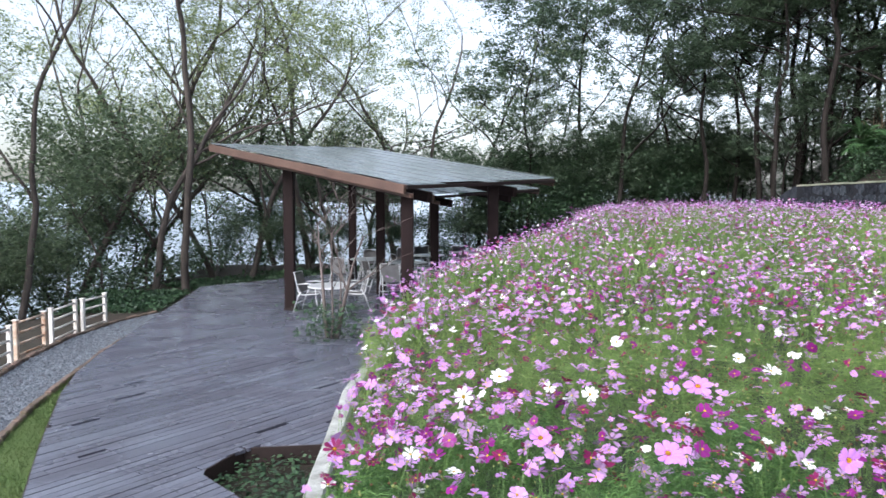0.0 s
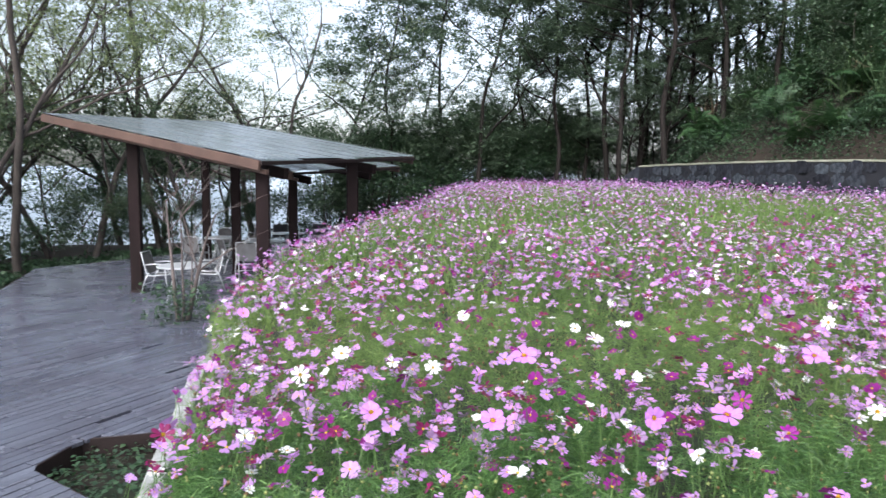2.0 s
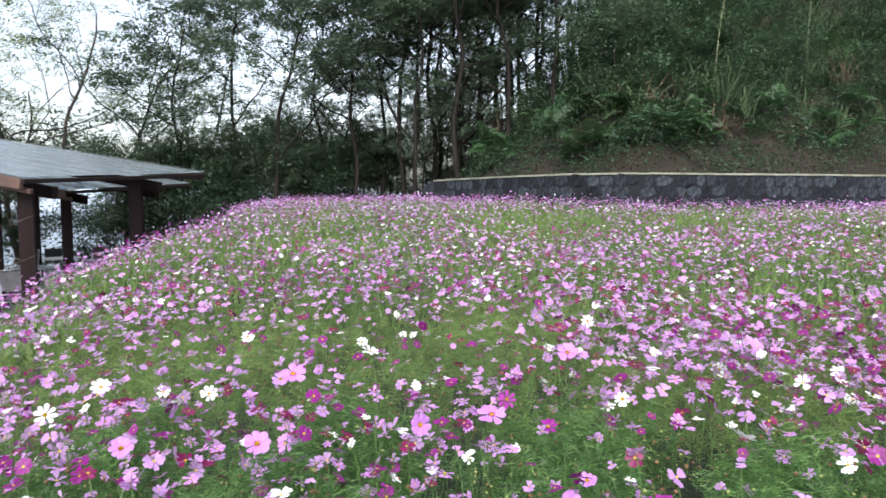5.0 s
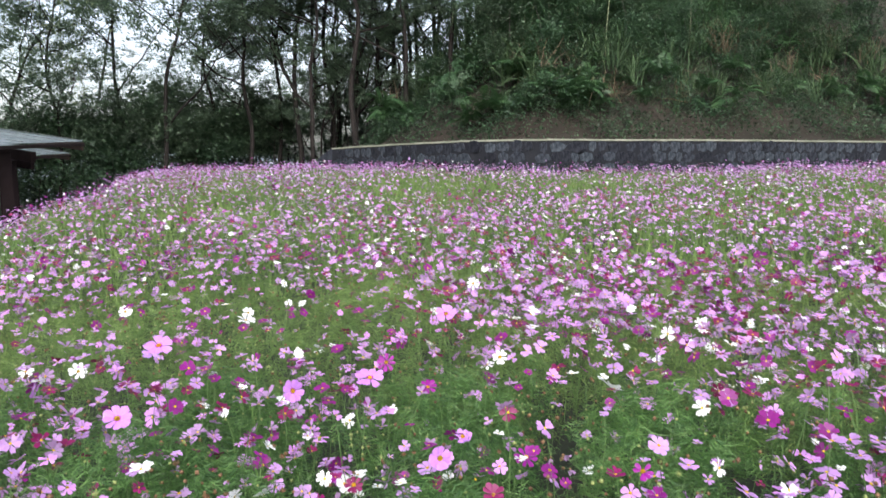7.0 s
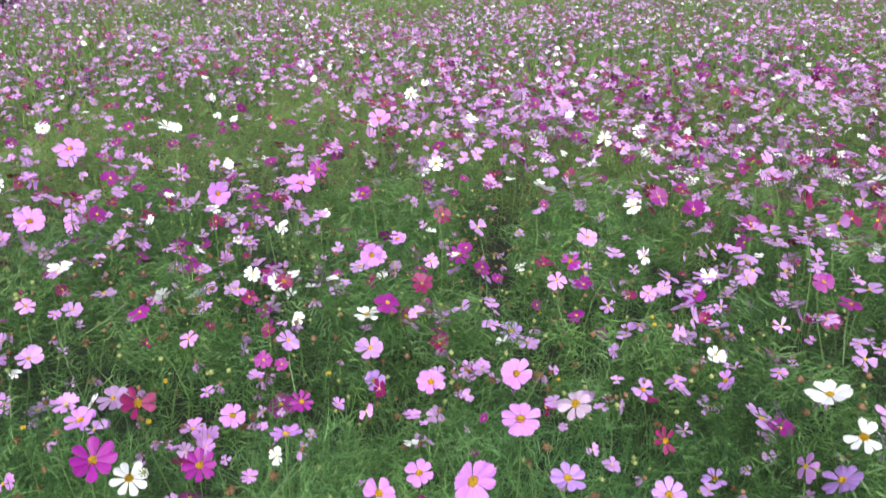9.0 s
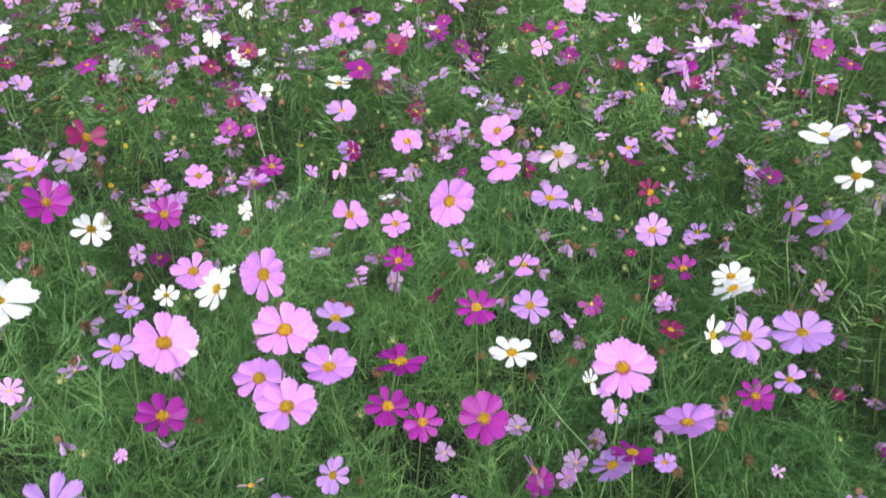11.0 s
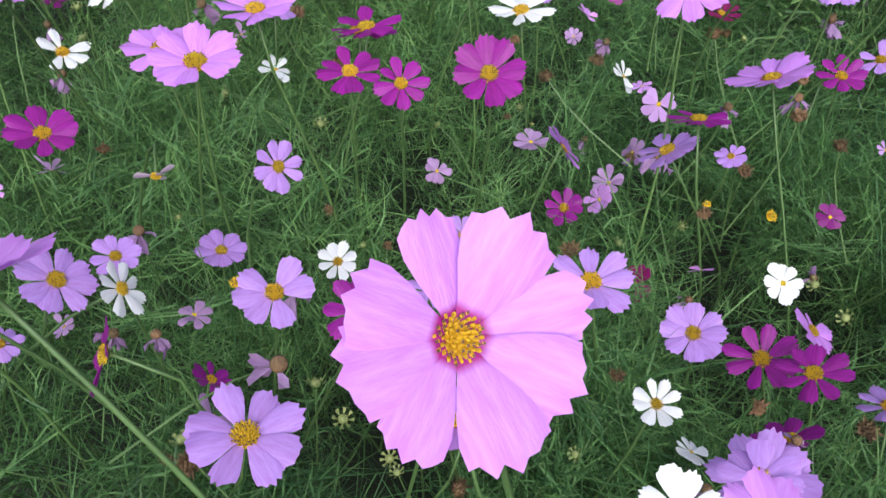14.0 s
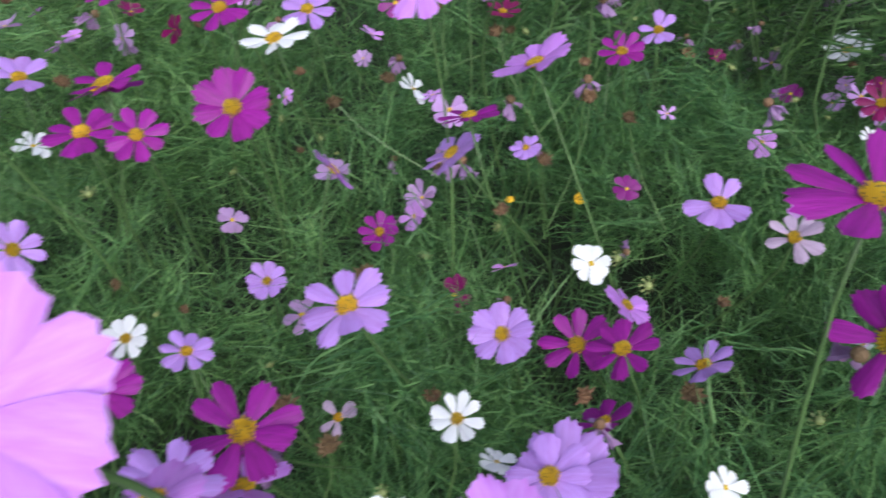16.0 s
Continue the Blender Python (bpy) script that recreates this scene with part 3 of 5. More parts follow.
# ---- garden furniture ----
def chair(m):
    root = thing("garden_chair", m, "white tubular metal armchair with a grey mesh sling", "chair", "garden chairs under the pavilions")
    for s in (-1, 1):
        x = 0.27 * s
        part("front_leg", tube([(x, -0.27, 0), (x, -0.22, 0.30), (x, -0.20, 0.58), (x, -0.16, 0.64), (x, 0.0, 0.65), (x, 0.20, 0.63)], 0.014, 6), M_STEEL, root, smooth=True)
        part("rear_leg", tube([(x, 0.32, 0), (x, 0.22, 0.32), (x, 0.14, 0.46)], 0.014, 6), M_STEEL, root, smooth=True)
        part("side_frame", tube([(x * 0.9, -0.24, 0.42), (x * 0.9, 0.12, 0.39), (x * 0.9, 0.20, 0.45), (x * 0.9, 0.30, 0.86), (x * 0.85, 0.31, 0.89)], 0.014, 6), M_STEEL, root, smooth=True)
    for y, z in ((-0.24, 0.42), (0.31, 0.89)):
        part("crossbar", tube([(-0.24, y, z), (0.24, y, z)], 0.013, 6), M_STEEL, root, smooth=True)
    part("brace", tube([(-0.27, 0.26, 0.2), (0.27, 0.26, 0.2)], 0.011, 6), M_STEEL, root, smooth=True)

    def sling(name, prof):
        bm = bmesh.new()
        rows = [[bm.verts.new((x, y, z - 0.02 * (1 - (x / 0.235) ** 2))) for x in (-0.235, -0.12, 0, 0.12, 0.235)] for y, z in prof]
        for r, q in zip(rows, rows[1:]):
            for k in range(4):
                bm.faces.new((r[k], r[k + 1], q[k + 1], q[k]))
        bmesh.ops.solidify(bm, geom=bm.faces[:], thickness=0.006)
        part(name, bm, M_SLING, root, "grey woven mesh")

    sling("seat", [(-0.23, 0.425), (-0.1, 0.405), (0.05, 0.395), (0.13, 0.40)])
    sling("backrest", [(0.165, 0.46), (0.21, 0.60), (0.255, 0.74), (0.30, 0.87)])
    return root


def table(m):
    root = thing("garden_table", m, "round white metal garden table on thin bent legs", "table", "garden tables under the pavilions")
    bm = bmesh.new()
    bmesh.ops.create_cone(bm, cap_ends=True, segments=32, radius1=0.50, radius2=0.50, depth=0.02, matrix=Matrix.Translation((0, 0, 0.715)))
    top = part("tabletop", bm, M_STEEL, root, "pale metal tabletop")
    ring = [(0.505 * math.cos(a), 0.505 * math.sin(a), 0.705) for a in (2 * math.pi * k / 28 for k in range(29))]
    part("rim", tube(ring, 0.014, 6), M_STEEL, top, smooth=True)
    for k in range(4):
        a = math.pi / 4 + k * math.pi / 2
        c, s = math.cos(a), math.sin(a)
        part("leg", tube([(0.42 * c, 0.42 * s, 0), (0.30 * c, 0.30 * s, 0.3), (0.26 * c, 0.26 * s, 0.5), (0.38 * c, 0.38 * s, 0.7)], 0.014, 6), M_STEEL, root, smooth=True)
    return root


def furniture():
    t0, c0 = table(pose(-2.34, 15.27, 0)), chair(pose(-3.0, 16.4, 0, 0, 0, 80))
    for x, y, a in ((-2.29, 21.87, 0), (-0.47, 23.25, 0), (0.85, 24.57, 0), (-0.95, 20.7, 0)):
        copy_thing(t0, pose(x, y, 0, 0, 0, a))
    for x, y, a in ((-2.0, 16.5, -80), (-2.85, 20.5, 156), (-3.12, 22.3, 95), (-1.46, 24.66, -150), (-1.28, 18.05, 15), (-0.33, 18.99, -95), (-1.84, 19.56, 120),
                    (-0.80, 25.42, 190), (0.59, 25.51, 172), (0.43, 22.87, -70), (-1.45, 21.9, -85), (0.98, 24.9, -110), (-2.27, 22.9, 5)):
        copy_thing(c0, pose(x, y, 0, 0, 0, a))


furniture()


# ---- stone wall behind the field ----
def stone_wall():
    pts = [Vector((x, y, 0)) for x, y, z in BACKWALL]
    tall = [z for x, y, z in BACKWALL]
    ribbon("stone_wall_core", BACKWALL, -0.18, 0.25, -1.9, -0.045, M_MORTAR, "dark mortared core of the retaining wall", "retaining wall")
    ribbon("coping", BACKWALL, -0.24, 0.27, -0.05, 0.0, M_COPING, "pale weathered concrete coping along the stone wall", "coping")
    root = thing("stone_wall", pose(0, 0, 0), "dark grey rubble stone retaining wall behind the field", "wall", kind="structure")
    # The free end slopes down to the ground.
    d = (pts[0] - pts[1]).normalized()
    n = Vector((d.y, -d.x, 0))
    bm = bmesh.new()
    rows = []
    for q, top in ((0.0, 2.92), (0.12, 2.89), (0.3, 2.80), (0.5, 2.72), (0.75, 2.58), (0.95, 2.48), (1.1, 2.2)):
        rows.append([bm.verts.new(pts[0] + d * q + n * off + Vector((0, 0, z))) for off, z in ((-0.26, 1.0), (-0.24, top), (0.22, top + 0.02), (0.24, 1.0))])
    for a, b in zip(rows[:-1], rows[1:]):
        for i in range(3):
            bm.faces.new((a[i], a[i + 1], b[i + 1], b[i]))
    bm.faces.new(rows[-1])
    bmesh.ops.recalc_face_normals(bm, faces=bm.faces)
    part("wall_end", bm, M_STONE, root, "sloping free end of the dark stone wall")
    kinds = []
    for k in range(6):
        rr = random.Random(k)
        bm = bmesh.new()
        n = rr.choice((5, 6, 6, 7))
        outline = [(math.cos(2 * math.pi * i / n + 0.3) * rr.uniform(0.42, 0.54), math.sin(2 * math.pi * i / n + 0.3) * rr.uniform(0.40, 0.54)) for i in range(n)]
        fr = [bm.verts.new((x * 0.95, 0.024 + rr.uniform(-0.014, 0.014), z * 0.95)) for x, z in outline]
        bk = [bm.verts.new((x, 0, z)) for x, z in outline]
        tip = bm.verts.new((0, 0.03, 0))
        for i in range(n):
            j = (i + 1) % n
            bm.faces.new((fr[i], fr[j], tip))
            bm.faces.new((bk[i], bk[j], fr[j], fr[i]))
        me = bpy.data.meshes.new("stone")
        bmesh.ops.recalc_face_normals(bm, faces=bm.faces)
        bm.to_mesh(me)
        bm.free()
        me.materials.append(M_STONE)
        kinds.append(me)
    rr = random.Random(5)
    for a, b, za, zb in zip(pts[:-1], pts[1:], tall, tall[1:]):
        if b.x > 27:
            break
        d = b - a
        n = Vector((d.y, -d.x, 0)).normalized()
        turn = math.atan2(-d.x, d.y) - math.pi / 2
        rows = 4
        for r in range(rows):
            x = rr.uniform(0, 0.3)
            while x < d.length:
                w, h = rr.uniform(0.24, 0.5), rr.uniform(0.27, 0.36)
                p = a + d.normalized() * (x + w / 2) + n * 0.24
                ob = new("stone", kinds[rr.randrange(6)])
                ob.parent = root
                ob.matrix_world = Matrix.Translation((p.x, p.y, za + (zb - za) * min(x / d.length, 1) - 0.20 - r * 0.29 + rr.uniform(-0.03, 0.03))) @ Matrix.Rotation(turn, 4, "Z") @ Matrix.Rotation(rr.uniform(-0.15, 0.15), 4, "Y") @ Matrix.Diagonal((w * 1.08, rr.uniform(0.5, 1.2), h * 1.08, 1))
                x += w


stone_wall()


# ---- trees ----
def branches(rr, base, way, length, radius, depth, spread, out, tips, lift=0.12, low=0.32):
    """Grows a limb as a bent line with radii, then its side limbs; collects lines and the points that bear leaves."""
    steps = max(4, int(length / 0.55))
    pts, rad, p, d = [base.copy()], [radius], base.copy(), way.normalized()
    for i in range(steps):
        kink = 0.11 if depth > 2 or length < 3.2 else 0.2
        d = (d + Vector((rr.gauss(0, kink), rr.gauss(0, kink), rr.gauss(0, 0.6 * kink) + lift * 0.3))).normalized()
        p = p + d * (length / steps)
        pts.append(p.copy())
        rad.append(radius * (1 - 0.72 * (i + 1) / steps))
    out.append((pts, rad))
    if depth == 0:
        tips += pts[1:]
        return
    n = rr.randint(4, 6) + (3 if low < 0.2 else 0) if depth > 1 else rr.randint(3, 5)
    for k in range(n):
        i = int(len(pts) * rr.uniform(low if depth > 1 else 0.2, 0.98))
        i = min(max(i, 1), len(pts) - 1)
        a = rr.uniform(0, 2 * math.pi)
        side = Vector((math.cos(a), math.sin(a), rr.uniform(0.0, 0.7)))
        branches(rr, pts[i], d * (1 - spread) + side * spread, length * rr.uniform(0.34, 0.55), max(rad[i] * 0.62, 0.008), depth - 1, spread, out, tips, lift)


def tree_parts(root, seed, height, radius, leaves, leaf, mt, spread=0.55, clump=0.45, bark=M_BARK, lean=0.1, depth=3, flat=0.7, floor=0.22, low=0.32, spray=14):
    rr, rg = random.Random(seed), np.random.default_rng(seed)
    lines, tips = [], []
    way = Vector((rr.uniform(-lean, lean), rr.uniform(-lean, lean), 1))
    branches(rr, Vector((0, 0, -0.4)), way, height, radius, depth, spread, lines, tips, low=low)
    bm = bmesh.new()
    for pts, rad in lines:
        if rad[0] > 0.009:
            tube(pts, [max(r, 0.006) for r in rad], 7 if rad[0] > 0.06 else 4, bm)
    part("trunk", bm, bark, root, "bare leaning trunk and limbs", smooth=True)
    tips = np.array([tuple(t) for t in tips])
    tips = tips[tips[:, 2] > height * floor]
    # Leaves stand in small sprays round the twigs.
    knots = leaves // spray
    knot = tips[rg.integers(0, len(tips), knots)] + rg.normal(0, clump, (knots, 3)) * (1, 1, flat)
    at = knot[rg.integers(0, knots, leaves)] + rg.normal(0, 0.6 * clump, (leaves, 3)) * (1, 1, 0.55)
    v = np.array([(0, 0, 0), (0.55, 0.34, 0.06), (1, -0.12, -0.08)])
    sv, sf = scatter(v, np.array([(0, 1, 2)]), at, turns(leaves, 0.8, rg), rg.uniform(0.7, 1.5, leaves) * leaf)
    part_ob = mesh_object("crown", sv, sf, mt, root, "open crown of small leaves")
    return part_ob


def make_trees():
    slim, dark = [], []
    for k in range(4):
        root = thing("tree", pose(0, 0, -40 - k), "tall slim woodland tree with a thin open crown", "tree", "woodland trees beyond the deck")
        tree_parts(root, 121 + k, 11.5 + k, 0.115, 13000, 0.088, M_LEAFA, 0.50, 0.20, lean=0.10, floor=0.12, low=0.2, spray=20)
        slim.append(root)
    for k in range(3):
        root = thing("tree", pose(0, 0, -50 - k), "dense dark evergreen woodland tree", "tree", "dark woodland trees behind the field")
        tree_parts(root, 40 + k, 10.0 + k, 0.105, 13500, 0.125, M_LEAFB, 0.72, 0.24, flat=0.40, floor=0.1, low=0.12, spray=36, bark=M_BARKDARK)
        dark.append(root)
    rr = random.Random(9)
    # By compass angle to the right of straight ahead, and distance.
    spots = [(-36, 22), (-33, 27), (-30.5, 21), (-27, 24.5), (-24.5, 30), (-22, 23), (-19.5, 22.5), (-17.5, 27), (-15, 25), (-13, 31), (-10.5, 27), (-8, 29), (-6, 33), (-4, 30), (-1.5, 32), (1, 35),
             (-40, 25), (-44, 22), (-28, 34), (-20, 36), (-11, 38), (-48, 28)]
    for k, (a, r) in enumerate(spots):
        x, y = r * math.sin(radians(a)), r * math.cos(radians(a))
        s = rr.uniform(0.85, 1.15)
        place(slim[k % 4] if k >= 4 else slim[k], k < 4, x, y, s, rr)
    spots = [(2.5, 33), (6.5, 30), (10.5, 33), (13.5, 29), (17, 31), (19.5, 29), (21.5, 31.5), (23.5, 28.5), (25.5, 30), (27.5, 28), (29.5, 31), (31.5, 28), (34, 30), (37, 29), (40, 31), (44, 29.5), (48, 31), (53, 29), (58, 30), (64, 28.5), (70, 28), (76, 27),
             (24.5, 25.8), (28, 25.6), (31.5, 25.5), (35, 26), (26, 36), (31, 36), (36, 36), (42, 36), (50, 36), (60, 35), (16.5, 37)]
    for k, (a, r) in enumerate(spots):
        x, y = r * math.sin(radians(a)), r * math.cos(radians(a))
        if a > 42:
            x, y = x * 1.3, y * 1.3
        place(dark[k % 3] if k >= 3 else dark[k], k < 3, x, y, rr.uniform(0.85, 1.2), rr)
    # Young trees of the same kind fill the space below the crowns.
    for k in range(15):
        a, r = 6.0 + 22.5 * ((k * 0.618) % 1), rr.uniform(30.5, 34)
        x, y = r * math.sin(radians(a)), max(r * math.cos(radians(a)), 29.8)
        place(dark[k % 3], False, x, y, rr.uniform(0.34, 0.5), rr)
    for a, r in ((24.6, 27.5), (26.0, 28.5), (27.6, 27), (29.3, 28), (31, 27), (33, 28.5)):
        place(dark[int(a) % 3], False, r * math.sin(radians(a)), r * math.cos(radians(a)), rr.uniform(0.45, 0.6), rr)
    bushes = []
    for k in range(3):
        root = thing("bush", pose(0, 0, -60 - k), "leafy green bush under the woodland trees", "bush", "bushes under the trees")
        tree_parts(root, 70 + k, 3.6 + 0.5 * k, 0.05, 4600, 0.125, (M_LEAFC, M_LEAFB, M_LEAFM)[k], 0.75, 0.36, depth=2, lean=0.2, floor=0.0)
        bushes.append(root)
    for k in range(48):
        a, r = -50 + 82 * ((k * 0.618) % 1), rr.uniform(27.5, 36)
        if a < -17:
            r = max(rr.uniform(19.5, 30) / max(math.sin(radians(-a)) * 1.9, 0.8), 23.5)
        x, y = r * math.sin(radians(a)), r * math.cos(radians(a))
        if -8.6 < x and y < 29.4:
            x, y = x * 30.5 / y, 30.5
        place(bushes[k % 3 if k < 3 else (k % 2 if a > -4 else (2, 0, 2)[k % 3])], k < 3, x, y, rr.uniform(0.8, 1.35), rr)
    # Low growth hides most of the water on the open side.
    for k in range(9):
        a, r = -47 + 2.7 * k, rr.uniform(25, 30)
        place(bushes[(2, 0, 2)[k % 3]], False, r * math.sin(radians(a)), r * math.cos(radians(a)), rr.uniform(0.8, 1.15), rr)
    # A thicket close to the far end of the deck.
    for k in range(4):
        a, r = -42 + 27 * ((k * 0.618) % 1), rr.uniform(22.0, 25.5)
        x, y = min(r * math.sin(radians(a)), -9.3), r * math.cos(radians(a))
        place(bushes[2], False, x, y, rr.uniform(0.75, 1.15), rr)
    for k in range(12):
        q = (k + 0.5) / 12
        place(bushes[k % 3], False, -8.4 + 7.2 * q + rr.uniform(0, 0.3), 21.6 + 7.3 * q + rr.uniform(0.9, 1.6), rr.uniform(0.28, 0.5), rr)
    for k in range(14):
        a, r = 2.0 + 1.6 * k, rr.uniform(29.8, 32)
        place(bushes[k % 2], False, r * math.sin(radians(a)), max(r * math.cos(radians(a)), 29.6), rr.uniform(0.8, 1.2), rr)
    for k in range(12):
        x = 2.5 + 0.9 * k + rr.uniform(-0.3, 0.3)
        place(bushes[k % 2], False, x, 31.2 + rr.uniform(0, 1.5), rr.uniform(0.7, 1.05), rr)
    for k in range(34):
        x, y = beyond_wall(((k * 0.618) % 1) * 0.75, 3.2 + 8 * rr.random() ** 1.3)
        place(bushes[(k * 2) % 3 % 2], False, float(x), float(y), rr.uniform(0.4, 0.9), rr)
    # Dark trees stand on the flank and the top of the hill.
    for a, r in ((24.5, 29), (26, 32), (27.5, 28.5), (29, 33), (30.5, 30), (32.5, 34), (34, 31), (36, 35), (25, 36), (28, 38), (31.5, 38), (35, 39), (38.5, 34), (41.5, 36), (45, 35), (49, 36), (53, 37), (57.5, 38), (62, 40), (39, 41), (44, 42), (51, 43)):
        place(dark[int(r) % 3], False, r * math.sin(radians(a)), r * math.cos(radians(a)), rr.uniform(0.8, 1.1), rr)


def place(root, first, x, y, s, rr):
    z = float(land(np.array(x), np.array(y)))
    m = pose(x, y, z, 0, 0, rr.uniform(0, 360))
    if first:
        root.matrix_world = m @ Matrix.Scale(s, 4)
    else:
        ob = copy_thing(root, m)
        ob.scale = (s, s, s * rr.uniform(0.9, 1.1))


make_trees()


def undergrowth():
    """Leaves of shrubs and creepers that cover the bank behind the wall and the wood's floor."""
    def cover(name, n, x, y, lift, size, mt, label):
        v = np.array([(0, 0, 0), (0.45, 0.28, 0.08), (1, 0, -0.1), (0.45, -0.28, 0.08)])
        z = land(x, y)
        heap = np.array([max(0.0, noise.noise(Vector((a * 0.45, b * 0.45, 3)))) for a, b in zip(x, y)])
        z = z + npr.uniform(0, 1, n) ** 0.7 * lift * (0.25 + 1.9 * heap)
        sv, sf = scatter(v, np.array([(0, 1, 2, 3)]), np.stack([x, y, z], -1), turns(n, 0.8), npr.uniform(0.6, 1.4, n) * size)
        tagged(mesh_object(name, sv, sf, mt), label, "undergrowth", kind="stuff")

    n = 105000
    x, y = beyond_wall(npr.uniform(0, 0.85, n), 0.75 + 13 * npr.uniform(0, 1, n) ** 1.2)
    cover("bank_shrubs", n, x, y, 2.2, 0.085, M_LEAFC, "tangled green shrubs and creepers on the steep bank")
    n = 30000
    a, r = np.radians(npr.uniform(23, 37, n)), npr.uniform(25, 38, n)
    x, y = r * np.sin(a), r * np.cos(a)
    ok = back_s(x, y) > 1.6
    x, y = x[ok], y[ok]
    cover("flank_shrubs", len(x), x, y, 2.4, 0.11, M_LEAFB, "dark shrubs at the wooded end of the bank")
    n = 56000
    a, r = np.radians(npr.uniform(-52, 30, n)), npr.uniform(22, 42, n)
    x, y = r * np.sin(a), r * np.cos(a)
    ok = (y > 30.5) | (x < -8.3)
    x, y = x[ok], y[ok]
    cover("wood_shrubs", len(x), x, y, 3.2, 0.16, M_LEAFB, "dark shrubs on the floor of the wood")
    # Leafy growth along the deck's far side.
    n = 9000
    q, u = npr.uniform(0, 1, n), npr.uniform(0.15, 2.6, n)
    x = np.where(q < 0.42, -6.75 - 0.35 * q / 0.42 - u, -7.0 + 6.1 * (q - 0.42) / 0.58 - 0.7 * u)
    y = np.where(q < 0.42, 17.3 + 3.5 * q / 0.42, 20.8 + 6.2 * (q - 0.42) / 0.58 + 0.7 * u)
    cover("deck_weeds", n, x, y, 0.55, 0.12, M_LEAFC, "low leafy weeds along the far side of the deck")
    # Long leaves arch out of the bank, green and dead.
    v = np.array([(0, 0.014, 0), (0, -0.014, 0), (0.1, 0.014, 0.5), (0.1, -0.014, 0.5), (0.32, 0.011, 0.78), (0.32, -0.011, 0.78), (0.66, 0, 0.62)])
    f = np.array([(0, 1, 3), (0, 3, 2), (2, 3, 5), (2, 5, 4), (4, 5, 6)])
    for name, tufts, each, mt, label in (("long_grass", 230, 26, M_STRAW, "long arching green grass on the bank"), ("dead_grass", 60, 18, M_DRY, "pale dead leaves hanging among the green on the bank")):
        cx, cy = beyond_wall(npr.uniform(0, 0.8, tufts), 2.0 + 8 * npr.uniform(0, 1, tufts) ** 1.3)
        n = tufts * each
        x, y = np.repeat(cx, each) + npr.normal(0, 0.12, n), np.repeat(cy, each) + npr.normal(0, 0.12, n)
        z = land(x, y) + np.repeat(npr.uniform(0.0, 1.1, tufts), each)
        sv, sf = scatter(v, f, np.stack([x, y, z], -1), turns(n, 0.55), npr.uniform(0.5, 1.0, n) * np.repeat(npr.uniform(0.7, 1.5, tufts), each))
        tagged(mesh_object(name, sv, sf, mt), label, "grass", kind="stuff")
    # Thin bamboo leaves droop in tiers up the bank.
    tufts, each = 320, 90
    cx, cy = beyond_wall(npr.uniform(0.02, 0.75, tufts), 3.0 + 8 * npr.uniform(0, 1, tufts))
    n = tufts * each
    x, y = np.repeat(cx, each) + npr.normal(0, 0.32, n), np.repeat(cy, each) + npr.normal(0, 0.32, n)
    z = np.repeat(land(cx, cy) + npr.uniform(0.6, 2.8, tufts), each) + npr.normal(0, 0.2, n)
    lv = np.array([(0, 0.035, 0), (0, -0.035, 0), (0.45, 0.05, -0.12), (0.45, -0.05, -0.12), (1, 0, -0.55)])
    sv, sf = scatter(lv, np.array([(0, 1, 3), (0, 3, 2), (2, 3, 4)]), np.stack([x, y, z], -1), turns(n, 0.4), npr.uniform(0.12, 0.26, n))
    tagged(mesh_object("bamboo_leaves", sv, sf, M_FROND), "drooping thin green bamboo leaves on the bank", "bamboo", kind="stuff")
    rr = random.Random(31)
    for k in range(9):
        px, py = beyond_wall(np.array([0.06 + 0.055 * k + rr.uniform(-0.01, 0.01)]), np.array([rr.uniform(3.5, 6)]))
        root = thing("bamboo_cane", pose(float(px[0]), float(py[0]), float(land(px, py)[0]) - 0.1), "thin pale bamboo cane standing out of the bank", "bamboo", "bamboo canes on the bank")
        tall, ax, ay = rr.uniform(3.6, 5.2), rr.uniform(-0.35, 0.35), rr.uniform(-0.35, 0.35)
        cane = part("cane", tube([(ax * q * q, ay * q * q, tall * q) for q in (0, 0.2, 0.4, 0.6, 0.8, 1)], [0.016, 0.016, 0.014, 0.012, 0.009, 0.005], 5), M_CANE, root, smooth=True)
        for q in (0.2, 0.35, 0.5, 0.65, 0.8):
            part("node", tube([(ax * q * q, ay * q * q, tall * q - 0.012), (ax * q * q, ay * q * q, tall * q + 0.012)], 0.02, 6), M_CANE, cane)
    # Ferns: arching fronds with leaflets on both sides.
    V, F = [], []
    for k in range(11):
        q = 0.12 + 0.08 * k
        c = Vector((0.75 * q, 0, 0.75 * q - 0.62 * q * q))
        ln = 0.30 * math.sin(math.pi * min(1, 0.25 + 0.75 * q)) + 0.03
        for sgn in (-1, 1):
            m = len(V)
            V += [tuple(c), (c.x + 0.045, c.y + sgn * ln * 0.5, c.z - 0.02), (c.x + 0.07, c.y + sgn * ln, c.z - 0.09), (c.x - 0.02, c.y + sgn * ln * 0.5, c.z - 0.03)]
            F.append((m, m + 1, m + 2, m + 3))
    tufts, each = 150, 9
    cx, cy = beyond_wall(npr.uniform(0, 0.8, tufts), 1.6 + 8 * npr.uniform(0, 1, tufts) ** 1.4)
    n = tufts * each
    x, y, z = np.repeat(cx, each), np.repeat(cy, each), np.repeat(land(cx, cy) + npr.uniform(0.05, 1.3, tufts), each)
    sv, sf = scatter(np.array(V), np.array(F), np.stack([x, y, z], -1), turns(n, 0.5), npr.uniform(0.7, 1.1, n) * np.repeat(npr.uniform(0.45, 1.15, tufts), each))
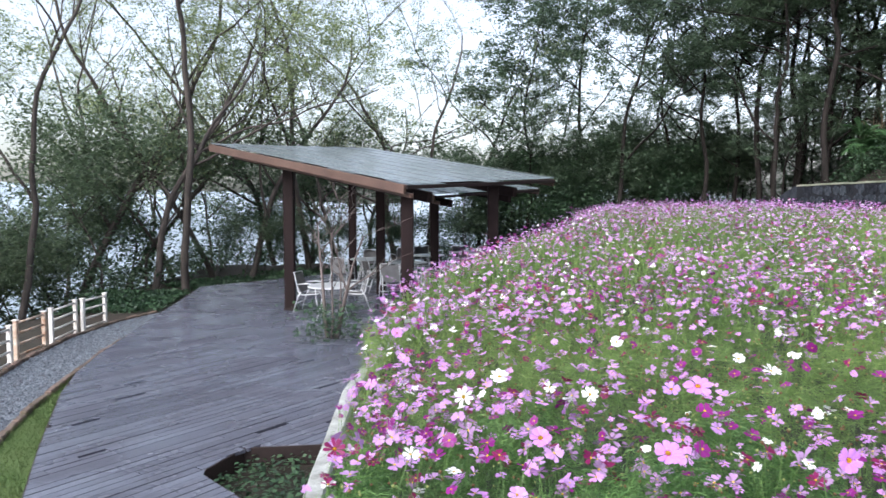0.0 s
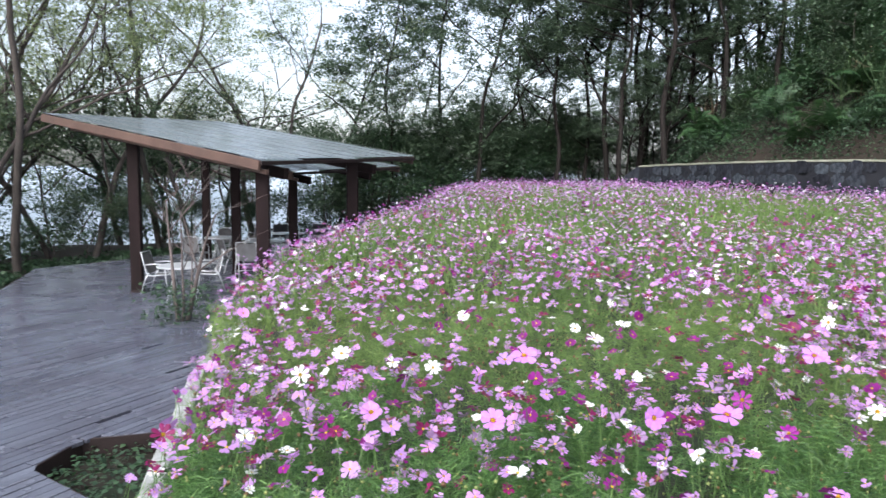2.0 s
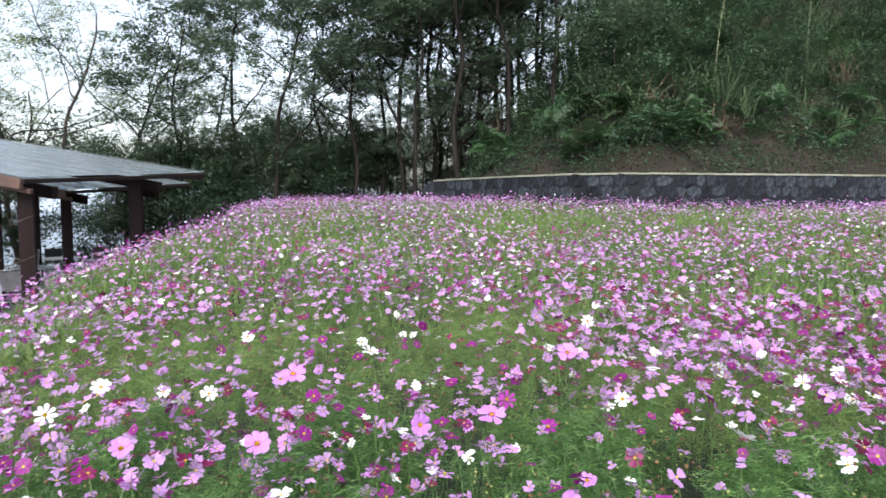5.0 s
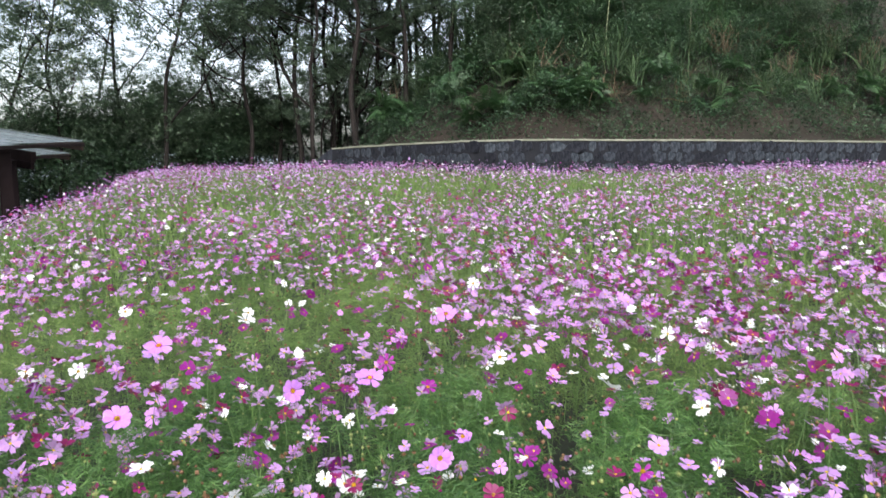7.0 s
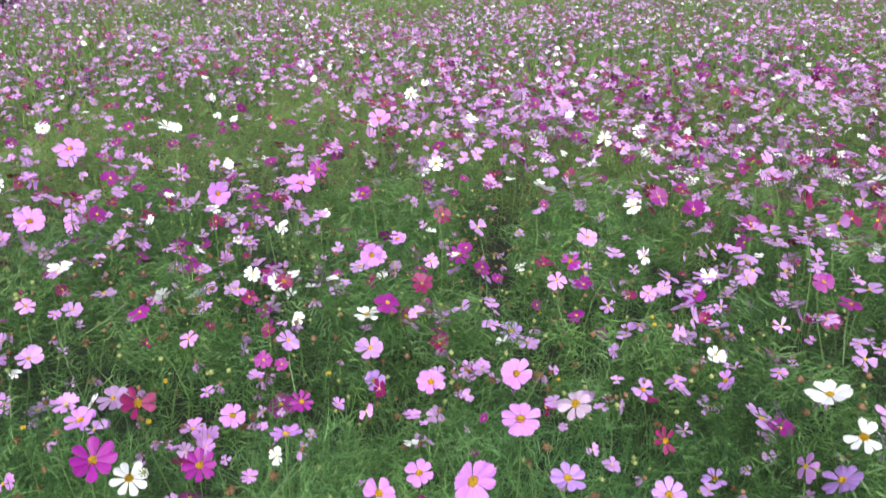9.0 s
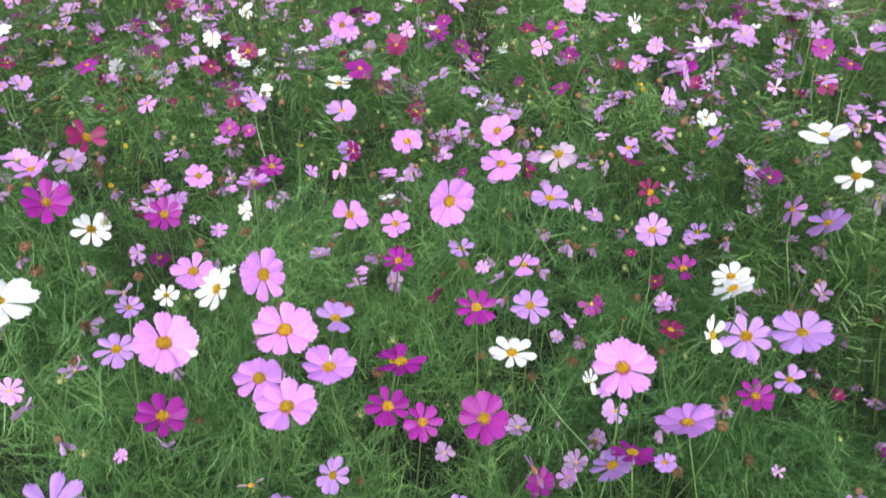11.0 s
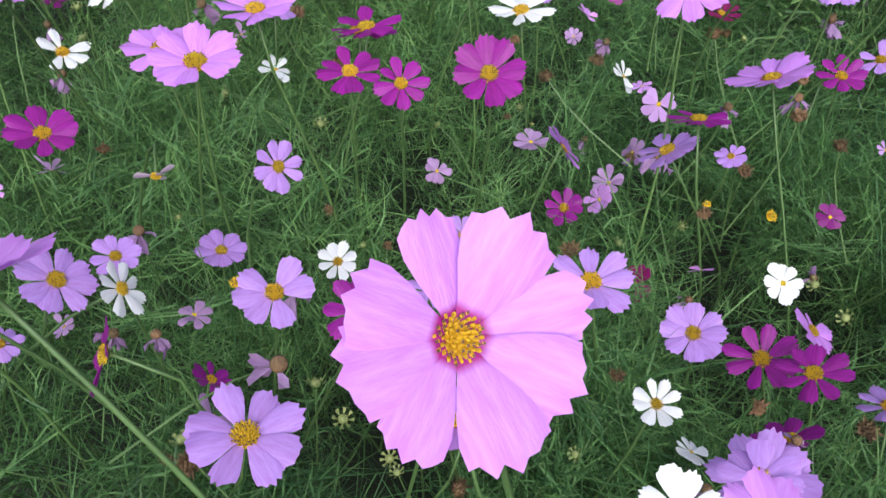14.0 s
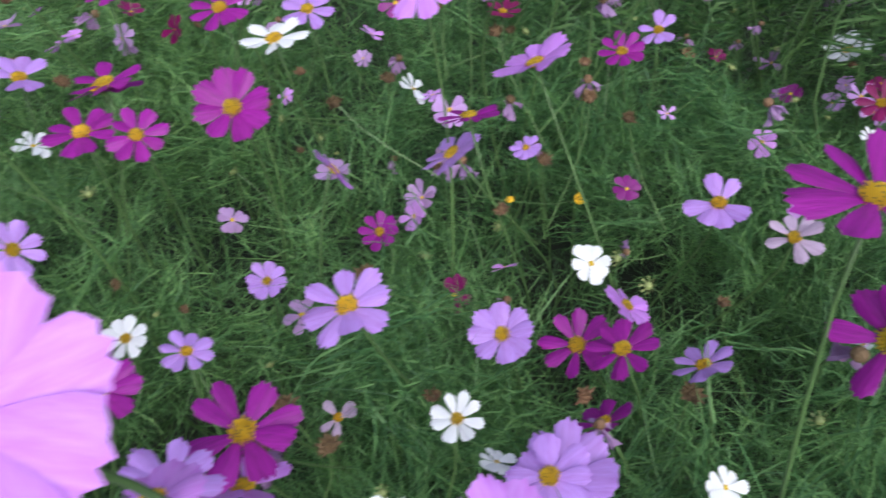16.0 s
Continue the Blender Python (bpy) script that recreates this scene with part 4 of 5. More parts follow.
    tagged(mesh_object("ferns", sv, sf, M_FROND), "bright green ferns on the shady bank", "ferns", kind="stuff")


undergrowth()


def far_hills():
    v, f = [], []
    n = 120
    for i in range(n + 1):
        a = radians(-75 + 130 * i / n)
        h = -10 + 34 * (0.5 + 0.5 * noise.fractal(Vector((a * 3, 0, 0)), 1.0, 2.0, 5))
        for r, z in ((600, -16), (640, h)):
            v.append((r * math.sin(a), r * math.cos(a), z))
    f = [(2 * i, 2 * i + 2, 2 * i + 3, 2 * i + 1) for i in range(n)]
    tagged(mesh_object("backdrop", v, f, M_HAZE), "far hills below the wood, tinted pale blue for haze", "hills", kind="structure")


far_hills()


def bay():
    v = [(r * math.sin(a), r * math.cos(a), -11.0) for a in (radians(-100 + 4 * k) for k in range(32)) for r in (62, 590)]
    f = [(2 * k, 2 * k + 1, 2 * k + 3, 2 * k + 2) for k in range(31)]
    tagged(mesh_object("water", v, f, M_SEA), "water far below the wood, tinted pale blue for haze", "water", kind="structure")


bay()


def bare_shrub():
    root = thing("small_tree", pose(-2.06, 13.2, -0.05), "slender young tree with bare pale stems beside the deck", "tree")
    rr = random.Random(4)
    lines, tips = [], []
    for k in range(3):
        a = k * 2.2 + 0.5
        branches(rr, Vector((0.05 * math.cos(a), 0.05 * math.sin(a), -0.15)), Vector((0.17 * math.cos(a), 0.17 * math.sin(a), 1)), rr.uniform(2.0, 2.8), (0.052, 0.046, 0.03)[k], 2, 0.52, lines, tips)
    for pts, rad in lines:
        bm = tube(pts, [max(r, 0.003) for r in rad], 6 if rad[0] > 0.02 else 4)
        part("stem" if rad[0] > 0.03 else "twig", bm, M_BARKPALE, root, smooth=True)
    n = 640
    at = np.stack([npr.normal(0, 0.36, n), npr.normal(0, 0.36, n), npr.uniform(0.05, 0.7, n)], -1)
    v = np.array([(0, 0, 0), (0.45, 0.26, 0.06), (1, 0, -0.08), (0.45, -0.26, 0.06)])
    sv, sf = scatter(v, np.array([(0, 1, 2, 3)]), at, turns(n, 0.7), npr.uniform(0.06, 0.13, n))
    mesh_object("leaves", sv, sf, M_LEAFC, root, "low green leaves")


bare_shrub()


# ---- the cosmos field ----
def petal_template(detail):
    """One petal along +x of length 1 from the centre, on z = 0: vertices and triangles or quads."""
    if detail == 0:
        return np.array([(0.06, 0, 0), (0.72, 0.25, 0.10), (1.0, 0.0, 0.05), (0.72, -0.25, 0.10)]), np.array([(0, 3, 2, 1)])
    if detail == 1:
        v = np.array([(0.06, 0.0, 0), (0.64, 0.26, 0.09), (0.64, -0.26, 0.09), (0.99, 0.19, 0.06), (0.99, -0.19, 0.06), (0.93, 0, 0.07)])
        return v, np.array([(0, 2, 5), (0, 5, 1), (1, 5, 3), (5, 2, 4)])
    rows = [(0.06, 0.045), (0.25, 0.10), (0.5, 0.205), (0.70, 0.265), (0.86, 0.268), (0.95, 0.21)]
    tip = [0.89, 0.98, 0.94, 1.02, 0.945, 0.98, 0.885]
    v = []
    for k, (x, w) in enumerate(rows):
        for j in range(7):
            q = (j - 3) / 3
            xx = tip[j] if k == 5 else x
            v.append((xx, q * w, 0.10 * x ** 0.8 - 0.10 * max(0, x - 0.6) ** 1.2 - 0.05 * w * abs(q) ** 2 + (0.012 if j % 2 else 0) * min(1, 3 * x)))
    f = [(k * 7 + j, k * 7 + j + 7, k * 7 + j + 8, k * 7 + j + 1) for k in range(5) for j in range(6)]
    return np.array(v), np.array(f)


def corolla(detail, seed=0, count=8, ruffle=0.15, gone=0.1):
    """A ring of petals, each at its own angle, length and lift; a few have fallen."""
    pv, pf = petal_template(detail)
    rg = np.random.default_rng(seed)
    wide = rg.uniform(0.86, 1.08) * 8 / count
    cup = rg.normal(0.05, 0.10)
    vs, fs = [], []
    for k in range(count):
        a = k * 2 * math.pi / count + rg.normal(0, 0.09)
        c, s = math.cos(a), math.sin(a)
        lift, ln, twist = rg.normal(cup, ruffle), rg.uniform(0.86, 1.08), rg.normal(0.07, 0.12)
        if rg.uniform() < gone:
            continue
        v = pv * (ln, wide * rg.uniform(0.88, 1.1), 1)
        v[:, 2] += lift * pv[:, 0] + twist * v[:, 1] + (k % 2) * 0.012
        vs.append(np.stack([c * v[:, 0] - s * v[:, 1], s * v[:, 0] + c * v[:, 1], v[:, 2]], -1))
        fs.append(pf + (len(vs) - 1) * len(pv))
    return np.concatenate(vs), np.concatenate(fs)


COLOURS, SHARE = ["pink", "lilac", "magenta", "crimson", "white", "faded"], [0.225, 0.29, 0.165, 0.115, 0.06, 0.145]


def flower_stuff(name, x, y, z, detail, sizes, label, lean=0.55, petals=8):
    """Flower heads past counting, a mesh for each colour, from five differently ruffled heads."""
    n = len(x)
    # Colours stand in loose drifts.
    drift = np.array([[noise.noise(Vector((a * 0.8, b * 0.8, 9.0 * c))) for c in range(6)] for a, b in zip(x, y)])
    kind = np.argmax(np.log(SHARE) + 1.9 * drift + npr.gumbel(0, 1, (n, 6)), 1)
    form = npr.integers(0, 5, n)
    R = frames_from(npr.normal(-2.2, 1.3, n), np.abs(npr.normal(lean, 0.42, n)), npr.uniform(0, 6.3, n))
    P = np.stack([x, y, z], -1)
    for c, colour in enumerate(COLOURS):
        V, F, m = [], [], 0
        for k in range(5):
            ok = (kind == c) & (form == k)
            cv, cf = corolla(detail, 7 * c + k, petals, 0.13 if colour != "faded" else 0.4, 0.05 if k < 4 else 0.25)
            sv, sf = scatter(cv, cf, P[ok], R[ok], sizes[ok])
            V.append(sv)
            F.append(sf + m)
            m += len(sv)
        ob = mesh_object(name, np.concatenate(V), np.concatenate(F), PETAL[colour], smooth=detail > 0)
        tagged(ob, f"{colour} cosmos flowers {label}", "flowers", kind="stuff")
    if petals == 8:
        dv = np.array([(0.16, 0, 0.06), (0, 0.16, 0.06), (-0.16, 0, 0.06), (0, -0.16, 0.06), (0, 0, 0.13)])
        sv, sf = scatter(dv, np.array([(0, 1, 4), (1, 2, 4), (2, 3, 4), (3, 0, 4)]) if detail else np.array([(0, 1, 2, 3)]), P, R, sizes)
        tagged(mesh_object(name + "_centres", sv, sf, M_DISC), f"yellow centres of cosmos flowers {label}", "flowers", kind="stuff")


# Places where the field is nearly all green: centre, half widths across and along, strength.
THIN = [(2.1, 4.4, 0.7, 1.1, 0.7), (2.0, 1.45, 0.35, 0.4, 0.6), (1.2, 4.9, 0.6, 1.0, 0.5), (3.9, 4.3, 0.8, 0.7, 0.5), (1.65, 1.75, 0.45, 0.35, 0.8), (9.6, 10.2, 1.6, 1.1, 0.8), (4.6, 8.0, 1.0, 1.3, 0.5), (3.3, 10.5, 0.9, 1.2, 0.4)]


def patch(x, y):
    """Uneven density: 0 where the field is nearly all green."""
    d = np.array([0.55 + 0.9 * noise.noise(Vector((a * 0.33, b * 0.33, 7))) + 0.5 * noise.noise(Vector((a * 1.1, b * 1.1, 2))) for a, b in zip(x, y)])
    for cx, cy, wx, wy, k in THIN:
        d -= k * np.exp(-((x - cx) / wx) ** 2 - ((y - cy) / wy) ** 2)
    return d


def roughness(x, y):
    return np.array([0.12 * noise.noise(Vector((a * 0.9, b * 0.9, 5))) + 0.07 * noise.noise(Vector((a * 2.3, b * 2.3, 1))) for a, b in zip(x, y)])


def spots(n, r0, r1, keep=1.0):
    """Random places in the field between two distances from where one stands."""
    a = npr.uniform(-0.35, 2.2, n)
    r = np.sqrt(npr.uniform(r0 * r0, r1 * r1, n))
    x, y = r * np.sin(a), r * np.cos(a)
    ok = in_field(x, y)
    return x[ok], y[ok]


def huddle(x, y, spread):
    """Draws two thirds of the flowers together into loose bunches."""
    n = len(x)
    order = np.argsort(np.floor(y / 0.6) * 1000 + x)
    x, y = x[order], y[order]
    back = np.minimum(npr.integers(0, 5, n), np.arange(n))
    join = npr.uniform(0, 1, n) < 0.66
    src = np.where(join, np.arange(n) - back, np.arange(n))
    close = np.hypot(x[src] - x, y[src] - y) < 0.8
    w = np.where(close, 0.85, 0.0)
    return x + (x[src] - x) * w + npr.normal(0, spread, n) * (w > 0), y + (y[src] - y) * w + npr.normal(0, spread, n) * (w > 0)


def field():
    for count, r0, r1, petals, lo, hi in ((72000, 12.5, 27, 5, 0.016, 0.036), (19000, 6.5, 12.5, 8, 0.016, 0.037)):
        x, y = spots(count, r0, r1)
        ok = npr.uniform(0, 1, len(x)) < np.clip(0.34 + 1.1 * patch(x, y), 0.12, 1)
        x, y = huddle(x[ok], y[ok], 0.06)
        z = tops(x, y) + roughness(x, y) + npr.normal(-0.02, 0.07, len(x))
        flower_stuff("far_flowers", x, y, z, 0, npr.uniform(lo, hi, len(x)), "across the field", 0.40, petals)
    x, y = spots(13500, 2.2, 6.5)
    ok = npr.uniform(0, 1, len(x)) < np.clip(0.30 + 1.15 * patch(x, y), 0.17, 0.82)
    x, y = huddle(x[ok], y[ok], 0.045)
    z = tops(x, y) + roughness(x, y) + npr.normal(-0.03, 0.085, len(x))
    flower_stuff("field_flowers", x, y, z, 1, npr.uniform(0.015, 0.037, len(x)), "in the middle of the field", 0.42)
    # Bent stems under the nearer of them, and spent heads and buds between.
    ok = np.hypot(x, y) < 4.5
    n = int(ok.sum())
    sv = np.array([(-0.0013, 0, 0), (0.0013, 0, 0), (0.012, 0, -0.09), (0.015, 0, -0.09), (0.01, 0, -0.2), (0.013, 0, -0.2), (-0.02, 0, -0.34)])
    sf = np.array([(0, 1, 3), (0, 3, 2), (2, 3, 5), (2, 5, 4), (4, 5, 6)])
    v, f = scatter(sv, sf, np.stack([x, y, z], -1)[ok], frames_from(npr.uniform(0, 6.3, n), np.abs(npr.normal(0, 0.2, n)), npr.uniform(0, 6.3, n)), npr.uniform(0.8, 1.2, n))
    tagged(mesh_object("field_stems", v, f, M_STEM), "thin green stems of the cosmos field", "stems", kind="stuff")
    bv = np.array([(1, 0, 0), (0, 1, 0), (-1, 0, 0), (0, -1, 0), (0, 0, 1.0), (0, 0, -1.2)])
    bf = np.array([(0, 1, 4), (1, 2, 4), (2, 3, 4), (3, 0, 4), (1, 0, 5), (2, 1, 5), (3, 2, 5), (0, 3, 5)])
    for count, mt, size, label in ((2600, M_SEED, 0.0075, "brown spent heads between the cosmos flowers"), (2600, M_BUD, 0.006, "green buds between the cosmos flowers")):
        x, y = spots(count, 1.5, 5.5)
        n = len(x)
        z = tops(x, y) + roughness(x, y) + npr.normal(-0.07, 0.07, n)
        v, f = scatter(bv, bf, np.stack([x, y, z], -1), turns(n, 0.5), npr.uniform(0.6, 1.3, n) * size)
        tagged(mesh_object("field_heads", v, f, mt), label, "heads", kind="stuff")


def foliage():
    blade = np.array([(-0.03, 0, 0), (0.03, 0, 0), (0.12, 0, 1.0)])
    x, y = spots(430000, 6.0, 27)
    z = tops(x, y) + roughness(x, y) - npr.uniform(0.16, 0.46, len(x))
    v, f = scatter(blade, np.array([(0, 1, 2)]), np.stack([x, y, z], -1), turns(len(x), 0.7), npr.uniform(0.10, 0.26, len(x)))
    tagged(mesh_object("far_foliage", v, f, M_FERNFAR), "feathery green leaves across the cosmos field", "foliage", kind="stuff")

    def spray(seed, threads, bent):
        """A leaf of thin threads on both sides of a bent stalk."""
        rr = random.Random(seed)
        V, F = [(-0.012, 0, 0), (0.012, 0, 0), (0.15, 0, 1.0)], [(0, 1, 2)]
        for k in range(threads):
            q, s = 0.1 + 0.85 * k / threads, 1 if k % 2 else -1
            c = Vector((0.15 * q, 0, q))
            d = Vector((rr.uniform(-0.6, 0.7), s * 0.8, rr.uniform(-0.1, 0.9))).normalized() * rr.uniform(0.35, 0.65)
            w = Vector((0.004, 0.004, 0.012))
            m = len(V)
            if bent:
                e = c + d + Vector((rr.uniform(-0.25, 0.25), rr.uniform(-0.25, 0.25), rr.uniform(-0.25, 0.3)))
                g = c + d * 0.6
                w = w * 1.5
                V += [tuple(c + w), tuple(c - w), tuple(g + w * 0.8), tuple(g - w * 0.8), tuple(e)]
                F += [(m, m + 1, m + 3), (m, m + 3, m + 2), (m + 2, m + 3, m + 4)]
            else:
                V += [tuple(c + w), tuple(c - w), tuple(c + d)]
                F.append((m, m + 1, m + 2))
        return np.array(V), np.array(F)

    for count, r0, r1, lo, hi, mt, bent, gap in ((29000, 1.3, 3.4, 0.05, 0.10, M_FERNMID, True, -0.08), (29000, 3.0, 6.5, 0.08, 0.15, M_FERNFAR, False, -0.2)):
        for k in range(2):
            x, y = spots(count // 2, r0, r1)
            # Plants stand in clumps, with dark gaps between.
            lump = np.array([noise.noise(Vector((p * 2.1, q * 2.1, 9))) + 0.5 * noise.noise(Vector((p * 5, q * 5, 4))) for p, q in zip(x, y)])
            ok = lump > gap
            x, y, lump = x[ok], y[ok], lump[ok]
            z = tops(x, y) + roughness(x, y) - 0.15 - 0.33 * npr.uniform(0, 1, len(x)) ** 1.3 + 0.16 * lump
            v, f = scatter(*spray(8 + k, 12, bent), np.stack([x, y, z], -1), turns(len(x), 0.8), npr.uniform(lo, hi, len(x)))
            tagged(mesh_object("field_foliage", v, f, mt), "feathery green leaves in the cosmos field", "foliage", kind="stuff")


field()
foliage()


# ---- flowers that stand close to where one stands ----
def streaked(colour, a, b, throat=None):
    """Petal skin with fine lengthwise veins; throat: a darker base of the petal."""
    m = material("petal_" + colour + "_veined", a, b, 0.5, 1.2, 5.0, 0.15, each=0.07, thin=0.3, stretch=(1.2, 9, 1))
    if throat:
        n, l = m.node_tree.nodes, m.node_tree.links
        mix = next(q for q in n if q.type == "MIX")
        tc, sep, mr, m2 = n.new("ShaderNodeTexCoord"), n.new("ShaderNodeSeparateXYZ"), n.new("ShaderNodeMapRange"), n.new("ShaderNodeMix")
        m2.data_type = "RGBA"
        l.new(tc.outputs["Object"], sep.inputs["Vector"])
        l.new(sep.outputs["X"], mr.inputs["Value"])
        mr.inputs["From Min"].default_value, mr.inputs["From Max"].default_value = 0.27, 0.20
        follow = [k.to_socket for k in mix.outputs["Result"].links]
        l.new(mr.outputs["Result"], m2.inputs["Factor"])
        l.new(mix.outputs["Result"], m2.inputs["A"])
        m2.inputs["B"].default_value = (*throat, 1)
        for sock in follow:
            l.new(m2.outputs["Result"], sock)
    return m


VEINED = {
    "pink": streaked("pink", (0.65, 0.31, 0.84), (0.57, 0.21, 0.73), (0.36, 0.015, 0.22)),
    "lilac": streaked("lilac", (0.53, 0.31, 0.78), (0.43, 0.21, 0.62)),
    "magenta": streaked("magenta", (0.345, 0.010, 0.31), (0.21, 0.006, 0.19)),
    "crimson": streaked("crimson", (0.27, 0.005, 0.115), (0.15, 0.003, 0.055)),
    "white": streaked("white", (0.86, 0.87, 0.86), (0.78, 0.78, 0.81)),
    "faded": streaked("faded", (0.55, 0.42, 0.56), (0.42, 0.30, 0.42)),
}


def petal_meshes(colour):
    out = []
    for k in range(3):
        v, f = petal_template(2)
        rg = np.random.default_rng(k + len(colour))
        v = v * (1, (0.88, 1.02, 1.16)[k], 1)
        v[:, 2] += 0.03 * np.sin(v[:, 1] * 9 + k) * v[:, 0] + rg.normal(0, 0.006, len(v)) * v[:, 0]
        v[35:, 0] += rg.normal(0, 0.02, 7)
        me = bpy.data.meshes.new("petal")
        me.from_pydata(v.tolist(), [], f.tolist())
        me.polygons.foreach_set("use_smooth", np.ones(len(f), bool))
        me.materials.append(VEINED[colour])
        out.append(me)
    return out


def disc_mesh(count=64):
    """Domed yellow centre of small florets, some with dark tips."""
    v, f, slots = [], [], []
    rr = random.Random(2)
    for k in range(count):
        r, a = 0.155 * math.sqrt((k + 0.5) / count), k * 2.39996
        h = 0.085 - 1.6 * r * r
        c, w, up = Vector((r * math.cos(a), r * math.sin(a), h)), 0.022 * math.sqrt(64 / count), 0.05 + 0.02 * rr.random()
        out = Vector((math.cos(a), math.sin(a), 0)) * r * 0.25
        n = len(v)
        v += [c + Vector((w * math.cos(q), w * math.sin(q), -0.03)) for q in (0, 1.57, 3.14, 4.71)]
        v += [c + out + Vector((0.7 * w * math.cos(q), 0.7 * w * math.sin(q), up * 0.7)) for q in (0, 1.57, 3.14, 4.71)] + [c + out * 1.2 + Vector((0, 0, up))]
        dark = int(rr.random() < 0.12 + 3.0 * r)
        for i in range(4):
            j = (i + 1) % 4
            f += [(n + i, n + j, n + 4 + j, n + 4 + i), (n + 4 + i, n + 4 + j, n + 8)]
            slots += [0, dark]
    n = len(v)
    v += [Vector((0.175 * math.cos(k * 0.524), 0.175 * math.sin(k * 0.524), 0.0)) for k in range(12)] + [Vector((0, 0, 0.1))]
    f += [(n + k, n + (k + 1) % 12, n + 12) for k in range(12)]
    slots += [0] * 12
    me = bpy.data.meshes.new("disc")
    me.from_pydata([tuple(p) for p in v], [], f)
    me.materials.append(M_DISC)
    me.materials.append(M_SEED)
    me.polygons.foreach_set("material_index", np.array(slots, np.int32))
    return me


def calyx_mesh():
    v, f = [(0, 0, -0.16)], []
    for k in range(8):
        a = k * math.pi / 4
        v += [(0.10 * math.cos(a), 0.10 * math.sin(a), -0.05), (0.30 * math.cos(a + 0.2), 0.30 * math.sin(a + 0.2), -0.03)]
        f += [(0, 1 + 2 * k, 1 + (2 * k + 2) % 16), (1 + 2 * k, 2 + 2 * k, 1 + (2 * k + 2) % 16)]
    me = bpy.data.meshes.new("calyx")
    me.from_pydata(v, [], f)
    me.materials.append(M_BUD)
    return me


PETALS, DISC, PLAIN, CALYX = {c: petal_meshes(c) for c in COLOURS}, disc_mesh(), disc_mesh(14), calyx_mesh()
WORDS = {"pink": "large pale pink", "lilac": "soft lilac-pink", "magenta": "deep magenta", "crimson": "dark crimson", "white": "pure white", "faded": "fading, half-wilted mauve"}
STOOD = []


def stem_mesh(points, r0, r1, sides=5):
    n = len(points)
    return tube(points, [r0 + (r1 - r0) * k / (n - 1) for k in range(n)], sides)


SLIM = {"pink": 1.05, "lilac": 0.92, "magenta": 0.82, "crimson": 0.85, "white": 0.84, "faded": 0.8}


def cosmos(x, y, z, colour, dia, az, lean, thick=0.0011, via=None):
    """One flower on its own stem: head at (x, y, z), its face leaning lean degrees from upright towards the compass angle az (from +x)."""
    rr = random.Random(int(x * 7919 + y * 104729 + z * 1299709))
    a, t = radians(az), radians(lean)
    face = Vector((math.sin(t) * math.cos(a), math.sin(t) * math.sin(a), math.cos(t)))
    turn = face.to_track_quat("Z", "Y").to_matrix().to_4x4() @ Matrix.Rotation(rr.uniform(0, 6.3), 4, "Z")
    m = Matrix.Translation((x, y, z)) @ turn
    root = thing("cosmos_flower", m, f"{WORDS[colour]} cosmos flower with a yellow centre", "flower", "cosmos flowers near the viewer")
    r = dia / 2
    wilt = 0.35 if colour == "faded" else 0.0
    cup = rr.uniform(-0.04, 0.22)
    gone = rr.random() < 0.16 and dia < 0.07
    slim = SLIM[colour] * rr.uniform(0.9, 1.1)
    for k in range(8):
        if (gone and k in (2, 5)) or rr.random() < wilt * 0.5:
            continue
        ob = new("petal", rr.choice(PETALS[colour]))
        ob.parent = root
        ob.matrix_local = (Matrix.Rotation(k * math.pi / 4 + rr.gauss(0, 0.07), 4, "Z") @ Matrix.Rotation(-cup + rr.gauss(0, 0.09) + wilt * rr.uniform(-1.2, 1.6), 4, "Y")
                           @ Matrix.Rotation(rr.gauss(0.06, 0.05), 4, "X") @ Matrix.Diagonal((r * rr.uniform(0.93, 1.05), r * slim * rr.uniform(0.92, 1.1), r, 1)))
    for name, me in (("disc", DISC), ("calyx", CALYX)):
        ob = new(name, me)
        ob.parent = root
        ob.matrix_local = Matrix.Scale(min(r, 0.036) * ((1.3 if r < 0.036 else 1.12) if name == "disc" else 1.0), 4)
    p0 = Vector((x, y, z)) - face * r * 0.12
    foot = Vector((x + rr.uniform(-0.12, 0.12), y + rr.uniform(-0.02, 0.2), z - 0.62))
    p1 = p0 - face * rr.uniform(0.08, 0.15) + Vector((0, 0, -0.02))
    p2 = p1.lerp(foot, 0.4) + Vector((rr.uniform(-0.2, 0.2), rr.uniform(-0.2, 0.2), 0))
    if via:
        # The stem leans out through a given point.
        p2 = Vector(via)
        foot = p2 + (p2 - p0) * 0.6 + Vector((0, 0, -0.3))
        p1 = p0.lerp(p2, 0.3)
    pts = []
    for k in range(9):
        q = k / 8
        pts.append((1 - q) ** 3 * p0 + 3 * q * (1 - q) ** 2 * p1 + 3 * q * q * (1 - q) * p2 + q ** 3 * foot)
    inv = m.inverted()
    bm = stem_mesh([inv @ p for p in pts], thick, thick * 1.7)
    part("stem", bm, M_STEM, root, "thin green stem", smooth=True)
    STOOD.append((x, y, z, r))


